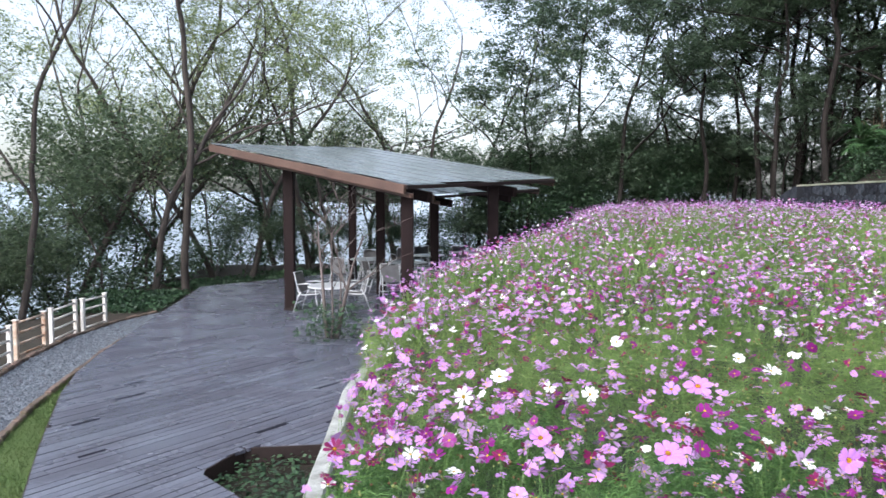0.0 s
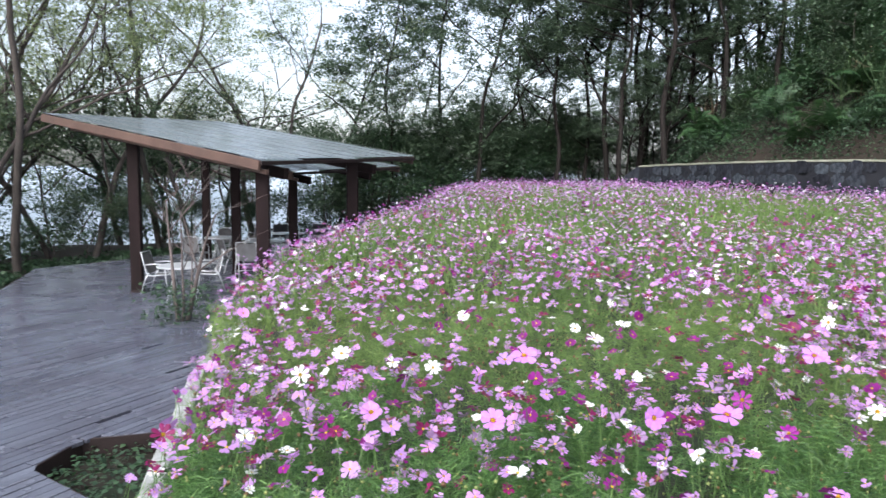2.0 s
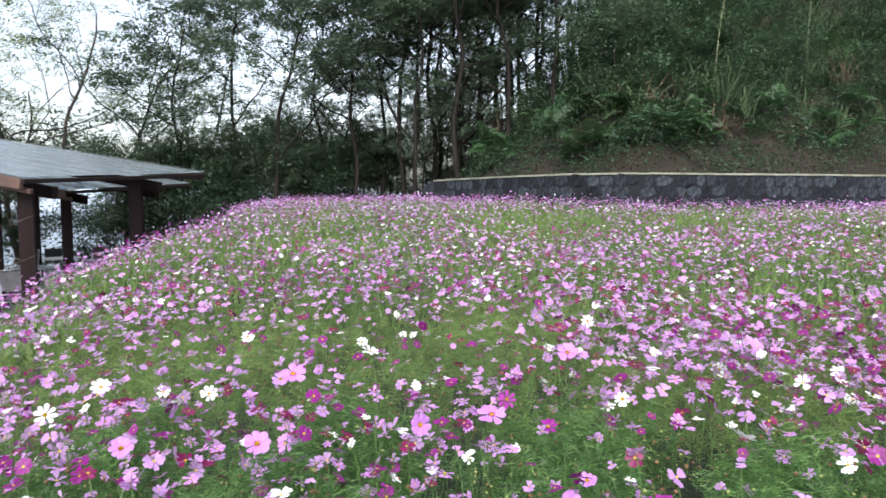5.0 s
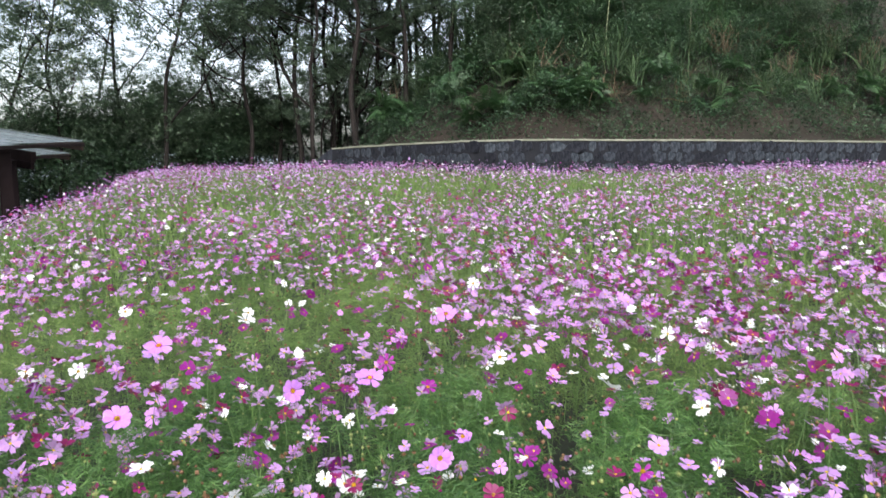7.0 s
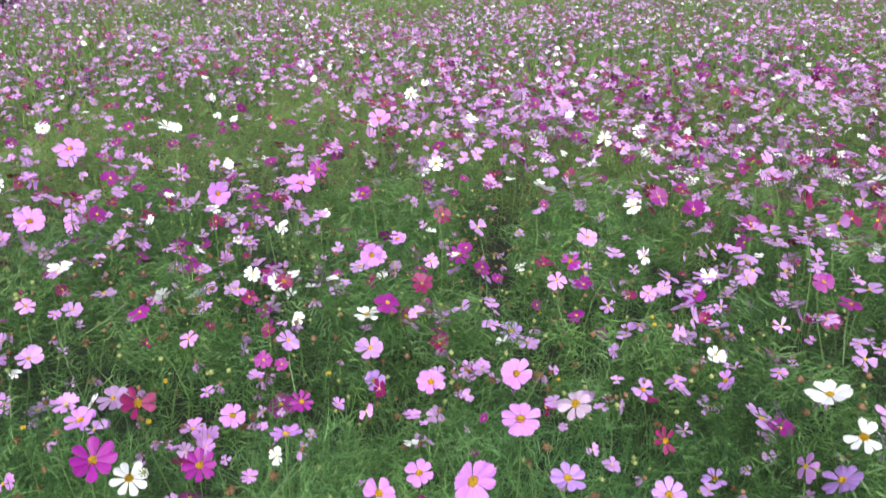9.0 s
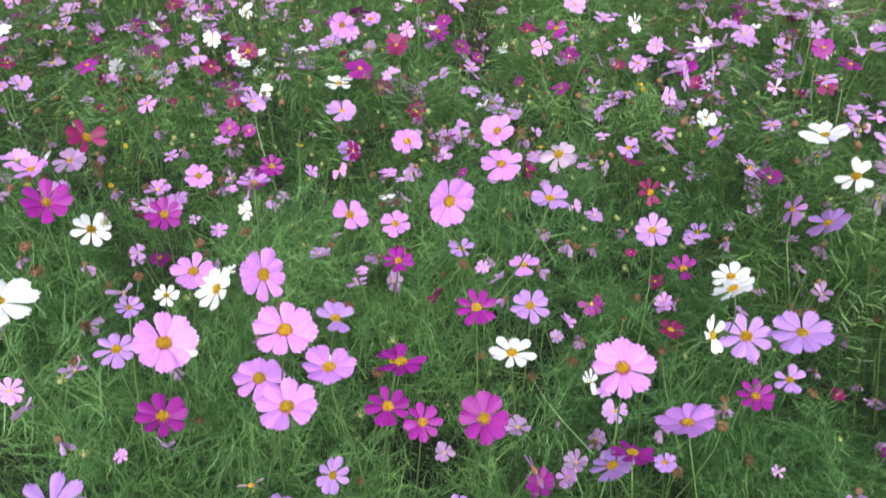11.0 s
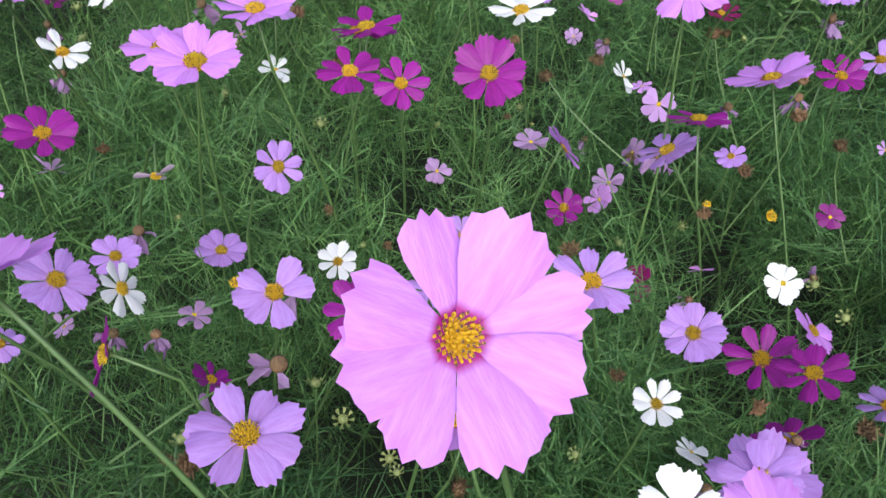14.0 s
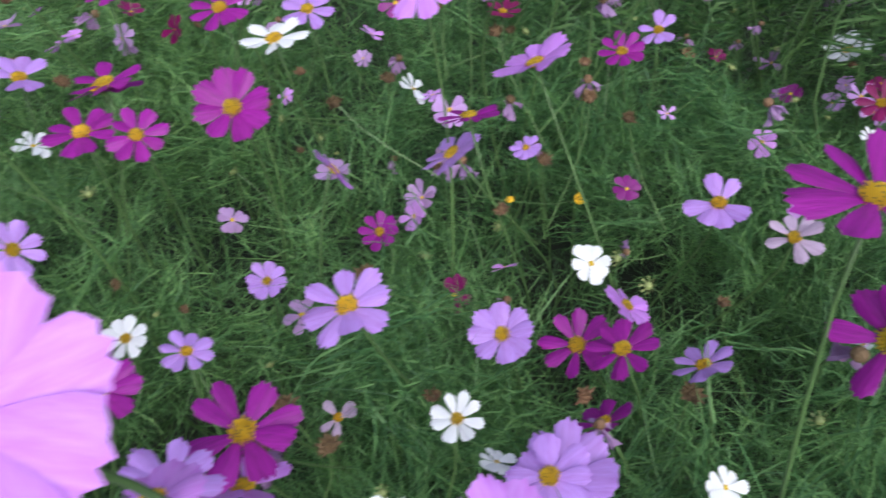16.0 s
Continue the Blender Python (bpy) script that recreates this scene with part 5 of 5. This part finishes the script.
cosmos(0.507, 0.077, 1.818, "pink", 0.079, -106, 46, 0.0017)
cosmos(0.569, 0.022, 1.703, "white", 0.036, -150, 14)
cosmos(0.760, 0.029, 1.525, "magenta", 0.052, 80, 40)
cosmos(0.685, 0.154, 1.648, "lilac", 0.056, -170, 13)
cosmos(0.799, 0.130, 1.520, "lilac", 0.054, -174, 22)
cosmos(0.699, 0.101, 1.557, "white", 0.038, -128, 11)
cosmos(0.474, 0.222, 1.637, "lilac", 0.067, -68, 13)
cosmos(0.555, 0.328, 1.609, "lilac", 0.058, -101, 24)
cosmos(0.413, 0.246, 1.789, "pink", 0.064, 108, 22, 0.0012, (0.456, 0.125, 1.63))
cosmos(0.805, 0.277, 1.626, "pink", 0.044, -29, 64, 0.0010, (0.765, 0.315, 1.50))
cosmos(0.576, 0.252, 1.633, "magenta", 0.049, -113, 20)
cosmos(0.599, 0.453, 1.724, "pink", 0.069, -82, 21)
cosmos(0.779, 0.334, 1.682, "magenta", 0.062, -137, 36)
cosmos(0.914, 0.222, 1.623, "magenta", 0.056, 46, 18)
cosmos(0.993, 0.203, 1.634, "pink", 0.074, 86, 20)
cosmos(0.834, 0.085, 1.496, "magenta", 0.061, 175, 23)
cosmos(0.826, 0.045, 1.522, "magenta", 0.055, 129, 17)
cosmos(0.858, -0.005, 1.498, "lilac", 0.049, 83, 24)
cosmos(0.692, 0.021, 1.567, "lilac", 0.065, 159, 17)
cosmos(0.769, 0.364, 1.498, "lilac", 0.041, -133, 30)
cosmos(0.618, 0.406, 1.645, "lilac", 0.044, -82, 62)
cosmos(0.537, 0.431, 1.670, "faded", 0.031, -124, 111)
cosmos(0.511, 0.638, 1.620, "magenta", 0.067, -70, 29)
cosmos(0.705, 0.417, 1.684, "magenta", 0.056, -104, 13)
cosmos(0.907, 0.350, 1.454, "magenta", 0.048, -148, 28)
cosmos(0.914, 0.244, 1.580, "lilac", 0.060, 115, 29)
cosmos(0.922, 0.259, 1.727, "pink", 0.072, -154, 31)
cosmos(0.886, 0.399, 1.674, "white", 0.060, -161, 5)
cosmos(0.910, 0.494, 1.678, "magenta", 0.061, -134, 18)
cosmos(1.162, 0.234, 1.658, "lilac", 0.070, -171, 31)
cosmos(0.879, 0.516, 1.850, "pink", 0.068, -100, 83)
cosmos(1.124, 0.677, 1.757, "pink", 0.073, -139, 20)
cosmos(0.624, 0.482, 1.800, "pink", 0.067, -104, 29)
cosmos(0.519, 0.554, 1.793, "pink", 0.069, -95, 40)
cosmos(0.568, 1.044, 1.681, "white", 0.064, -87, 40)
cosmos(1.206, 0.430, 1.714, "lilac", 0.056, -155, 36)
cosmos(1.551, 0.296, 1.741, "white", 0.066, 180, 35)
cosmos(0.581, 0.939, 1.875, "crimson", 0.056, -91, 46)
cosmos(0.399, 0.707, 1.817, "white", 0.083, -27, 15)
cosmos(0.513, 0.992, 1.773, "magenta", 0.075, -87, 37)
cosmos(0.666, 0.973, 1.703, "magenta", 0.061, -99, 39)
cosmos(0.526, 1.124, 1.771, "pink", 0.056, -130, 17)
cosmos(0.645, 0.821, 1.683, "pink", 0.064, -93, 25)
cosmos(0.659, 0.772, 1.672, "white", 0.071, -171, 35)
cosmos(0.643, 0.562, 1.821, "pink", 0.063, -74, 65)
cosmos(0.606, 0.536, 1.702, "pink", 0.062, -92, 16)
cosmos(0.660, 0.463, 1.738, "pink", 0.066, -58, 5)
cosmos(0.764, 0.482, 1.674, "magenta", 0.069, 46, 14)
cosmos(0.789, 1.138, 1.665, "pink", 0.054, -99, 32)
cosmos(0.944, 1.153, 1.627, "magenta", 0.052, -111, 42)
cosmos(1.150, 1.192, 1.581, "lilac", 0.057, -117, 32)
cosmos(1.148, 0.969, 1.686, "pink", 0.053, -125, 32)
cosmos(1.271, 0.683, 1.725, "faded", 0.070, -143, 36)
cosmos(1.487, 0.510, 1.557, "lilac", 0.052, 177, 15)
cosmos(0.986, 0.445, 1.843, "lilac", 0.052, -160, 10)
cosmos(1.391, 0.566, 1.656, "crimson", 0.052, -112, 59)
cosmos(1.557, 0.364, 1.787, "white", 0.077, 155, 16)
cosmos(1.532, 0.307, 1.655, "lilac", 0.075, 128, 36)
cosmos(1.228, 0.305, 1.687, "white", 0.054, -170, 25)
cosmos(1.142, 0.258, 1.733, "white", 0.058, 115, 35)
cosmos(1.072, 0.239, 1.707, "white", 0.052, -81, 57)
cosmos(1.199, 0.181, 1.678, "lilac", 0.079, 159, 16)
cosmos(1.200, 0.365, 1.565, "crimson", 0.044, -65, 14)
cosmos(1.336, 0.440, 1.579, "magenta", 0.055, -164, 25)
cosmos(1.013, 0.490, 1.632, "lilac", 0.060, -147, 14)
cosmos(0.895, 0.654, 1.679, "magenta", 0.048, -121, 18)
cosmos(0.777, 0.585, 1.837, "pink", 0.048, -78, 40)
cosmos(0.983, 0.783, 1.649, "pink", 0.054, -121, 21)
cosmos(1.055, 0.548, 1.656, "pink", 0.049, -147, 13)
cosmos(1.004, 0.635, 1.664, "lilac", 0.042, -133, 14)
cosmos(0.799, 0.913, 1.739, "pink", 0.057, 30, 13)
cosmos(0.582, 0.750, 1.711, "white", 0.035, -93, 28)
cosmos(0.524, 0.702, 1.749, "lilac", 0.036, -76, 20)
cosmos(0.492, 0.677, 1.716, "lilac", 0.052, -78, 22)
cosmos(1.495, 0.697, 1.662, "lilac", 0.052, -152, 33)
cosmos(1.643, 0.600, 1.674, "pink", 0.047, 157, 57)
cosmos(1.536, 1.140, 1.608, "lilac", 0.060, -135, 36)
cosmos(0.604, 0.172, 1.615, "magenta", 0.067, -79, 21)
cosmos(1.000, 0.037, 1.532, "lilac", 0.057, -178, 22)
cosmos(0.783, -0.077, 1.734, "magenta", 0.080, -100, 6)
cosmos(0.801, -0.104, 1.640, "magenta", 0.064, 141, 65)
cosmos(0.898, 0.073, 1.486, "pink", 0.046, -49, 39)
cosmos(0.353, 0.373, 1.788, "lilac", 0.064, -140, 25)
cosmos(0.367, 0.423, 1.783, "lilac", 0.062, -60, 30)
cosmos(0.338, 0.294, 1.810, "white", 0.058, -150, 28)
cosmos(0.342, 0.285, 1.698, "lilac", 0.062, -152, 31)
cosmos(0.537, 0.113, 1.701, "pink", 0.046, 46, 22)
cosmos(0.597, -0.008, 1.688, "pink", 0.058, -52, 13)
cosmos(0.699, 0.226, 1.471, "faded", 0.034, -102, 20)
cosmos(0.625, 0.240, 1.623, "lilac", 0.032, -65, 22)
cosmos(0.554, 0.154, 1.650, "lilac", 0.050, -26, 21)
cosmos(1.490, 0.025, 1.433, "white", 0.061, 134, 14)
cosmos(1.277, 0.202, 1.532, "lilac", 0.050, -167, 24)
cosmos(1.194, 0.211, 1.544, "magenta", 0.053, -161, 22)
cosmos(1.268, -0.043, 1.495, "crimson", 0.050, 168, 32)
cosmos(0.965, -0.030, 1.548, "faded", 0.045, 169, 22)
cosmos(0.445, 0.418, 1.639, "lilac", 0.054, -56, 42)
cosmos(0.441, 0.298, 1.671, "magenta", 0.050, 156, 62)
cosmos(0.587, 0.166, 1.588, "pink", 0.058, 40, 32)
cosmos(0.721, 0.373, 1.684, "magenta", 0.046, -120, 31)
cosmos(0.762, 0.468, 1.683, "magenta", 0.065, 81, 2)
cosmos(0.572, 0.714, 1.649, "white", 0.053, -66, 30)
cosmos(1.008, 0.227, 1.531, "lilac", 0.031, 177, 18)
cosmos(0.673, 0.020, 1.597, "lilac", 0.047, 153, 14)
cosmos(0.393, 0.473, 1.569, "lilac", 0.034, -55, 29)
cosmos(0.475, 0.390, 1.629, "white", 0.043, -40, 73)
cosmos(0.649, 0.402, 1.521, "white", 0.040, -104, 24)
cosmos(0.581, 0.492, 1.522, "lilac", 0.048, -61, 18)
cosmos(0.486, 0.419, 1.632, "lilac", 0.036, -72, 28)
cosmos(0.496, 0.354, 1.538, "magenta", 0.036, -15, 42)
cosmos(0.762, 0.624, 1.656, "lilac", 0.058, -74, 17)
cosmos(1.213, 1.312, 1.688, "white", 0.070, -108, 8)
cosmos(1.107, 1.543, 1.731, "crimson", 0.050, -112, 41)
cosmos(1.691, 1.543, 1.661, "magenta", 0.074, -129, 33)
cosmos(1.104, 1.937, 1.881, "pink", 0.077, -85, 78)
cosmos(2.105, 2.198, 1.760, "white", 0.065, -127, 55)
cosmos(1.359, 1.519, 1.750, "pink", 0.071, -95, 71)
cosmos(1.660, 1.835, 1.639, "pink", 0.065, -122, 34)
cosmos(1.274, 0.845, 1.713, "pink", 0.070, -135, 38)
cosmos(1.143, 0.959, 1.691, "pink", 0.060, -126, 28)
cosmos(1.611, 2.266, 1.806, "magenta", 0.076, -117, 55)
cosmos(1.741, 1.133, 1.753, "magenta", 0.057, -140, 42)
cosmos(1.319, 1.297, 1.657, "crimson", 0.055, -123, 33)
cosmos(-0.379, 2.474, 1.721, "crimson", 0.083, -81, 46)
cosmos(0.273, 2.009, 1.918, "pink", 0.064, -98, 46)
cosmos(0.788, 2.218, 2.011, "pink", 0.088, -112, 31)
cosmos(0.616, 1.952, 1.894, "pink", 0.081, -109, 36)
cosmos(0.240, 3.069, 1.827, "white", 0.082, -95, 36)
cosmos(0.071, 2.561, 1.882, "white", 0.075, -92, 54)
cosmos(0.681, 3.318, 1.680, "white", 0.084, -102, 45)
cosmos(1.473, 2.139, 1.803, "pink", 0.108, -123, 23)
cosmos(1.876, 2.249, 1.961, "pink", 0.086, -129, 42)
cosmos(1.766, 2.218, 1.692, "magenta", 0.076, -128, 32)
cosmos(3.265, 2.787, 1.616, "white", 0.087, -140, 47)
cosmos(2.732, 3.246, 1.854, "white", 0.078, -126, 60)
cosmos(0.863, 2.710, 1.868, "lilac", 0.073, -109, 36)
cosmos(-0.314, 4.864, 1.674, "pink", 0.084, -86, 49)
cosmos(1.716, 4.168, 1.657, "white", 0.075, -106, 48)
cosmos(1.083, 4.493, 1.690, "white", 0.086, -101, 49)


def simple_heads():
    """Flowers a little farther off: a whole corolla, a disc and a stem each."""
    heads = {}
    for c, colour in enumerate(COLOURS):
        v, f = corolla(2, c + 3, 8, 0.1, 0.0)
        me = bpy.data.meshes.new("corolla")
        me.from_pydata(v.tolist(), [], f.tolist())
        me.polygons.foreach_set("use_smooth", np.ones(len(f), bool))
        me.materials.append(PETAL[colour])
        heads[colour] = me
    bm = stem_mesh([Vector((0.0, 0, 0)), Vector((0.012, 0.0, -0.06)), Vector((0.045, 0.01, -0.13)), Vector((0.06, 0.03, -0.22)), Vector((0.04, 0.06, -0.32)), Vector((0.07, 0.09, -0.5))], 0.0013, 0.0024, 4)
    stem = bpy.data.meshes.new("stem")
    bm.to_mesh(stem)
    bm.free()
    stem.materials.append(M_STEM)
    rr = random.Random(77)
    made = 0
    while made < 160:
        a, r = rr.uniform(-0.3, 1.75), math.sqrt(rr.uniform(0.9 ** 2, 2.35 ** 2))
        x, y = r * math.sin(a), r * math.cos(a)
        if not in_field(np.array(x), np.array(y)) or math.hypot(x - 0.85, y - 0.45) < 0.62 or any(math.hypot(x - q[0], y - q[1]) < 0.05 for q in STOOD):
            continue
        z = float(tops(np.array(x), np.array(y))) + rr.gauss(-0.05, 0.07)
        colour = rr.choices(COLOURS, SHARE)[0]
        t, az, size = abs(rr.gauss(0.5, 0.3)), rr.gauss(-2.2, 1.3), rr.uniform(0.018, 0.035)
        face = Vector((math.sin(t) * math.cos(az), math.sin(t) * math.sin(az), math.cos(t)))
        root = thing("cosmos_flower", Matrix.Translation((x, y, z)), f"{WORDS[colour]} cosmos flower with a yellow centre", "flower", "cosmos flowers near the viewer")
        turn = face.to_track_quat("Z", "Y").to_matrix().to_4x4() @ Matrix.Rotation(rr.uniform(0, 6.3), 4, "Z")
        for name, me, m in (("corolla", heads[colour], turn @ Matrix.Scale(size, 4)), ("disc", PLAIN, turn @ Matrix.Scale(size * 0.95, 4)), ("stem", stem, Matrix.Rotation(rr.uniform(0, 6.3), 4, "Z"))):
            ob = new(name, me)
            ob.parent = root
            ob.matrix_local = m
        made += 1


def loose_heads():
    x, y = spots(420, 1.0, 2.35)
    far = np.array([math.hypot(a - 0.85, b - 0.45) > 0.62 and all(math.hypot(a - q[0], b - q[1]) > 0.05 for q in STOOD) for a, b in zip(x, y)])
    x, y = x[far], y[far]
    flower_stuff("near_flowers", x, y, tops(x, y) + npr.normal(-0.06, 0.07, len(x)), 1, npr.uniform(0.012, 0.03, len(x)), "among the nearer plants")


loose_heads()


def canopy(x, y):
    """The leaves reach up to just under the flowers round about."""
    near, total = np.full(len(x), 1e-3) * (tops(x, y) - 0.05), np.full(len(x), 1e-3)
    for hx, hy, hz, hr in STOOD:
        w = np.exp(-((x - hx) ** 2 + (y - hy) ** 2) / 0.15 ** 2 - (hz - 1.6) / 0.09)
        near, total = near + w * hz, total + w
    return near / total


def low_heads():
    """Small half-hidden flowers between the taller ones."""
    n = 900
    x, y = npr.uniform(0.3, 1.6, n), npr.uniform(-0.1, 1.3, n)
    ok = in_field(x, y) & (np.hypot(x - 0.85, y - 0.45) < 0.75) & (np.hypot(x - 0.45, y) > 0.16)
    ok &= np.array([all(math.hypot(a - q[0], b - q[1]) > 0.035 for q in STOOD) for a, b in zip(x, y)])
    x, y = x[ok][:125], y[ok][:125]
    flower_stuff("low_flowers", x, y, canopy(x, y) - npr.uniform(-0.01, 0.07, len(x)), 2, npr.uniform(0.009, 0.021, len(x)), "half hidden among the threads of foliage")


low_heads()


def small_heads():
    """Spent seed heads and green buds on thin stalks among the foliage."""
    rr = random.Random(13)

    def shape(kind):
        bm = bmesh.new()
        if kind == "spent_flower":
            bm.from_mesh(PLAIN)
            bmesh.ops.scale(bm, vec=(0.034, 0.034, 0.05), verts=bm.verts)
        elif kind == "wilted_flower":
            pv, pf = petal_template(1)
            for k in range(7):
                turn = Matrix.Rotation(k * 0.9 + rr.gauss(0, 0.15), 3, "Z") @ Matrix.Rotation(rr.uniform(0.1, 1.7), 3, "Y") @ Matrix.Rotation(rr.gauss(0, 0.6), 3, "X")
                ln = rr.uniform(0.015, 0.026)
                q = [bm.verts.new(turn @ Vector((p[0] * ln, p[1] * ln * rr.uniform(0.5, 0.8), (p[2] - 0.5 * p[0] ** 2 * rr.uniform(-0.3, 1)) * ln))) for p in pv]
                for i in pf:
                    bm.faces.new([q[j] for j in i])
            m0 = len(bm.faces)
            bmesh.ops.create_icosphere(bm, subdivisions=2, radius=0.0055, matrix=Matrix.Translation((0, 0, 0.003)))
            bm.faces.ensure_lookup_table()
            for i in range(m0, len(bm.faces)):
                bm.faces[i].material_index = 2
        elif kind == "seed_head":
            for k in range(34):
                a, u = k * 2.39996, 1 - (k + 0.5) / 34 * 1.3
                d = Vector((math.sqrt(max(0, 1 - u * u)) * math.cos(a), math.sqrt(max(0, 1 - u * u)) * math.sin(a), u))
                s = d.orthogonal() * 0.0022
                q = [bm.verts.new(d * 0.003 + s), bm.verts.new(d * 0.003 - s), bm.verts.new(d * rr.uniform(0.008, 0.013))]
                bm.faces.new(q)
            bmesh.ops.create_icosphere(bm, subdivisions=1, radius=0.006)
        else:
            bmesh.ops.create_icosphere(bm, subdivisions=2, radius=0.0055, matrix=Matrix.Diagonal((1, 1, 0.85, 1)))
            for k in range(8):
                a = k * math.pi / 4
                c, s = math.cos(a), math.sin(a)
                bm.faces.new([bm.verts.new(p) for p in ((0.003 * c, 0.003 * s, -0.004), (0.011 * c + 0.002 * s, 0.011 * s - 0.002 * c, 0.002), (0.011 * c - 0.002 * s, 0.011 * s + 0.002 * c, 0.002))])
        n = len(bm.faces)
        tube([(0, 0, -0.004), (0.006, 0, -0.035), (0.022, 0.006, -0.075), (0.05, 0.02, -0.13)], [0.0007, 0.0008, 0.001, 0.0012], 4, bm)
        bm.faces.ensure_lookup_table()
        for i in range(n, len(bm.faces)):
            bm.faces[i].material_index = 1
        me = bpy.data.meshes.new(kind)
        bm.to_mesh(me)
        bm.free()
        me.materials.append({"seed_head": M_SEED, "flower_bud": M_BUD, "spent_flower": M_DISC, "wilted_flower": PETAL["faded"]}[kind])
        me.materials.append(M_STEM)
        me.materials.append(M_SEED)
        return me

    for kind, count, label in (("seed_head", 190, "brown spent cosmos seed head on a thin stalk"), ("flower_bud", 150, "round green cosmos bud on a thin stalk"), ("spent_flower", 16, "yellow cosmos centre that has lost its petals"), ("wilted_flower", 140, "shrivelled mauve cosmos flower with drooping petals")):
        shapes = [shape(kind) for i in range(4)]
        if kind == "seed_head":
            ob = new(kind, shapes[0])
            ob.matrix_world = pose(0.367, 0.197, 1.727, -30, 20, 40)
            tagged(ob, "large ripe brown cosmos seed head on a thin stalk", "seed head", "seed heads among the foliage")
        k = 0
        while k < count:
            x, y = rr.uniform(0.2, 1.9), rr.uniform(-0.2, 1.8)
            if not in_field(np.array(x), np.array(y)):
                continue
            z = float(canopy(np.array([x]), np.array([y]))[0]) - rr.uniform(-0.03, 0.08)
            ob = new(kind, shapes[k % 4])
            ob.matrix_world = pose(x, y, z, rr.gauss(0, 22), rr.gauss(0, 22), rr.uniform(0, 360)) @ Matrix.Scale(rr.uniform(0.55, 1.1) * (0.72 if kind == "flower_bud" else 1.0), 4)
            tagged(ob, label, {"seed_head": "seed head", "flower_bud": "bud", "spent_flower": "flower", "wilted_flower": "flower"}[kind], kind.replace("_", " ") + "s among the foliage")
            k += 1


def sprigs():
    """Thread-leaved cosmos foliage: feathery sprigs of thin curling threads."""
    def thread(p, d, ln, w, bend, segs, V, F):
        p, d = Vector(p), Vector(d).normalized()
        side = d.cross(Vector((0.3, 0.2, 1))).normalized()
        n = len(V)
        for k in range(segs + 1):
            q = k / segs
            c = p + d * ln * q + Vector(bend) * ln * q * q
            if k < segs:
                V.append(tuple(c + side * w * (1 - 0.6 * q)))
                V.append(tuple(c - side * w * (1 - 0.6 * q)))
            else:
                V.append(tuple(c))
        for k in range(segs - 1):
            F.append((n + 2 * k, n + 2 * k + 1, n + 2 * k + 3))
            F.append((n + 2 * k, n + 2 * k + 3, n + 2 * k + 2))
        F.append((n + 2 * segs - 2, n + 2 * segs - 1, n + 2 * segs))

    def sprig(seed):
        rr = random.Random(seed)
        V, F = [], []
        thread((0, 0, 0), (0.1, 0, 1), 1.0, 0.010, (0.35, 0.1, -0.2), 3, V, F)
        for k in range(5):
            q = 0.10 + 0.18 * k
            c = Vector((0.1 * q + 0.35 * q * q, 0.1 * q * q, q - 0.2 * q * q))
            for s in (-1, 1):
                d = Vector((rr.uniform(-0.5, 0.6), s, rr.uniform(0.0, 1.0))).normalized()
                ln = (0.72 - 0.3 * abs(q - 0.4)) * rr.uniform(0.6, 1.2)
                bend = Vector((rr.uniform(-1.3, 1.3), rr.uniform(-1.2, 1.2), rr.uniform(-1.4, 1.0)))
                thread(c, d, ln, 0.013, bend, 3, V, F)
                u = rr.uniform(0.3, 0.6)
                e = (d + Vector((rr.uniform(-1.2, 1.2), rr.uniform(-0.5, 0.5), rr.uniform(-0.8, 1.1)))).normalized()
                thread(c + d * ln * u + bend * ln * u * u, e, ln * 0.6 * rr.uniform(0.7, 1.3), 0.013, (rr.uniform(-1.0, 1.0), rr.uniform(-0.9, 0.9), rr.uniform(-1.0, 0.8)), 2, V, F)
        return np.array(V), np.array(F)

    rg = np.random.default_rng(21)
    for seed in range(3):
        v, f = sprig(seed)
        n = 7600
        a, r = rg.uniform(-0.4, 2.3, n), rg.uniform(0.02, 1, n) ** 0.72 * 1.6
        x, y = 0.15 + r * np.sin(a), -0.15 + r * np.cos(a)
        ok = in_field(x, y)
        x, y = x[ok], y[ok]
        # Plants stand in clumps, with dark gaps between.
        lump = np.array([noise.noise(Vector((p * 4.5, q * 4.5, 9))) + 0.5 * noise.noise(Vector((p * 11, q * 11, 4))) for p, q in zip(x, y)])
        ok = lump > -0.22
        x, y, lump = x[ok], y[ok], lump[ok]
        n = len(x)
        z = canopy(x, y) - 0.10 - 0.30 * rg.uniform(0, 1, n) ** 1.2 + 0.13 * lump
        # No spray grows through an open flower.
        for hx, hy, hz, hr in STOOD:
            under = np.hypot(x - hx, y - hy) < hr + 0.03
            z = np.where(under, np.minimum(z, hz - 0.11), z)
        sv, sf = scatter(v, f, np.stack([x, y, z], -1), turns(n, 0.85, rg), rg.uniform(0.036, 0.075, n))
        tagged(mesh_object("cosmos_foliage", sv, sf, M_FERN), "fine thread-like green cosmos leaves", "foliage", kind="stuff")


simple_heads()
small_heads()
sprigs()
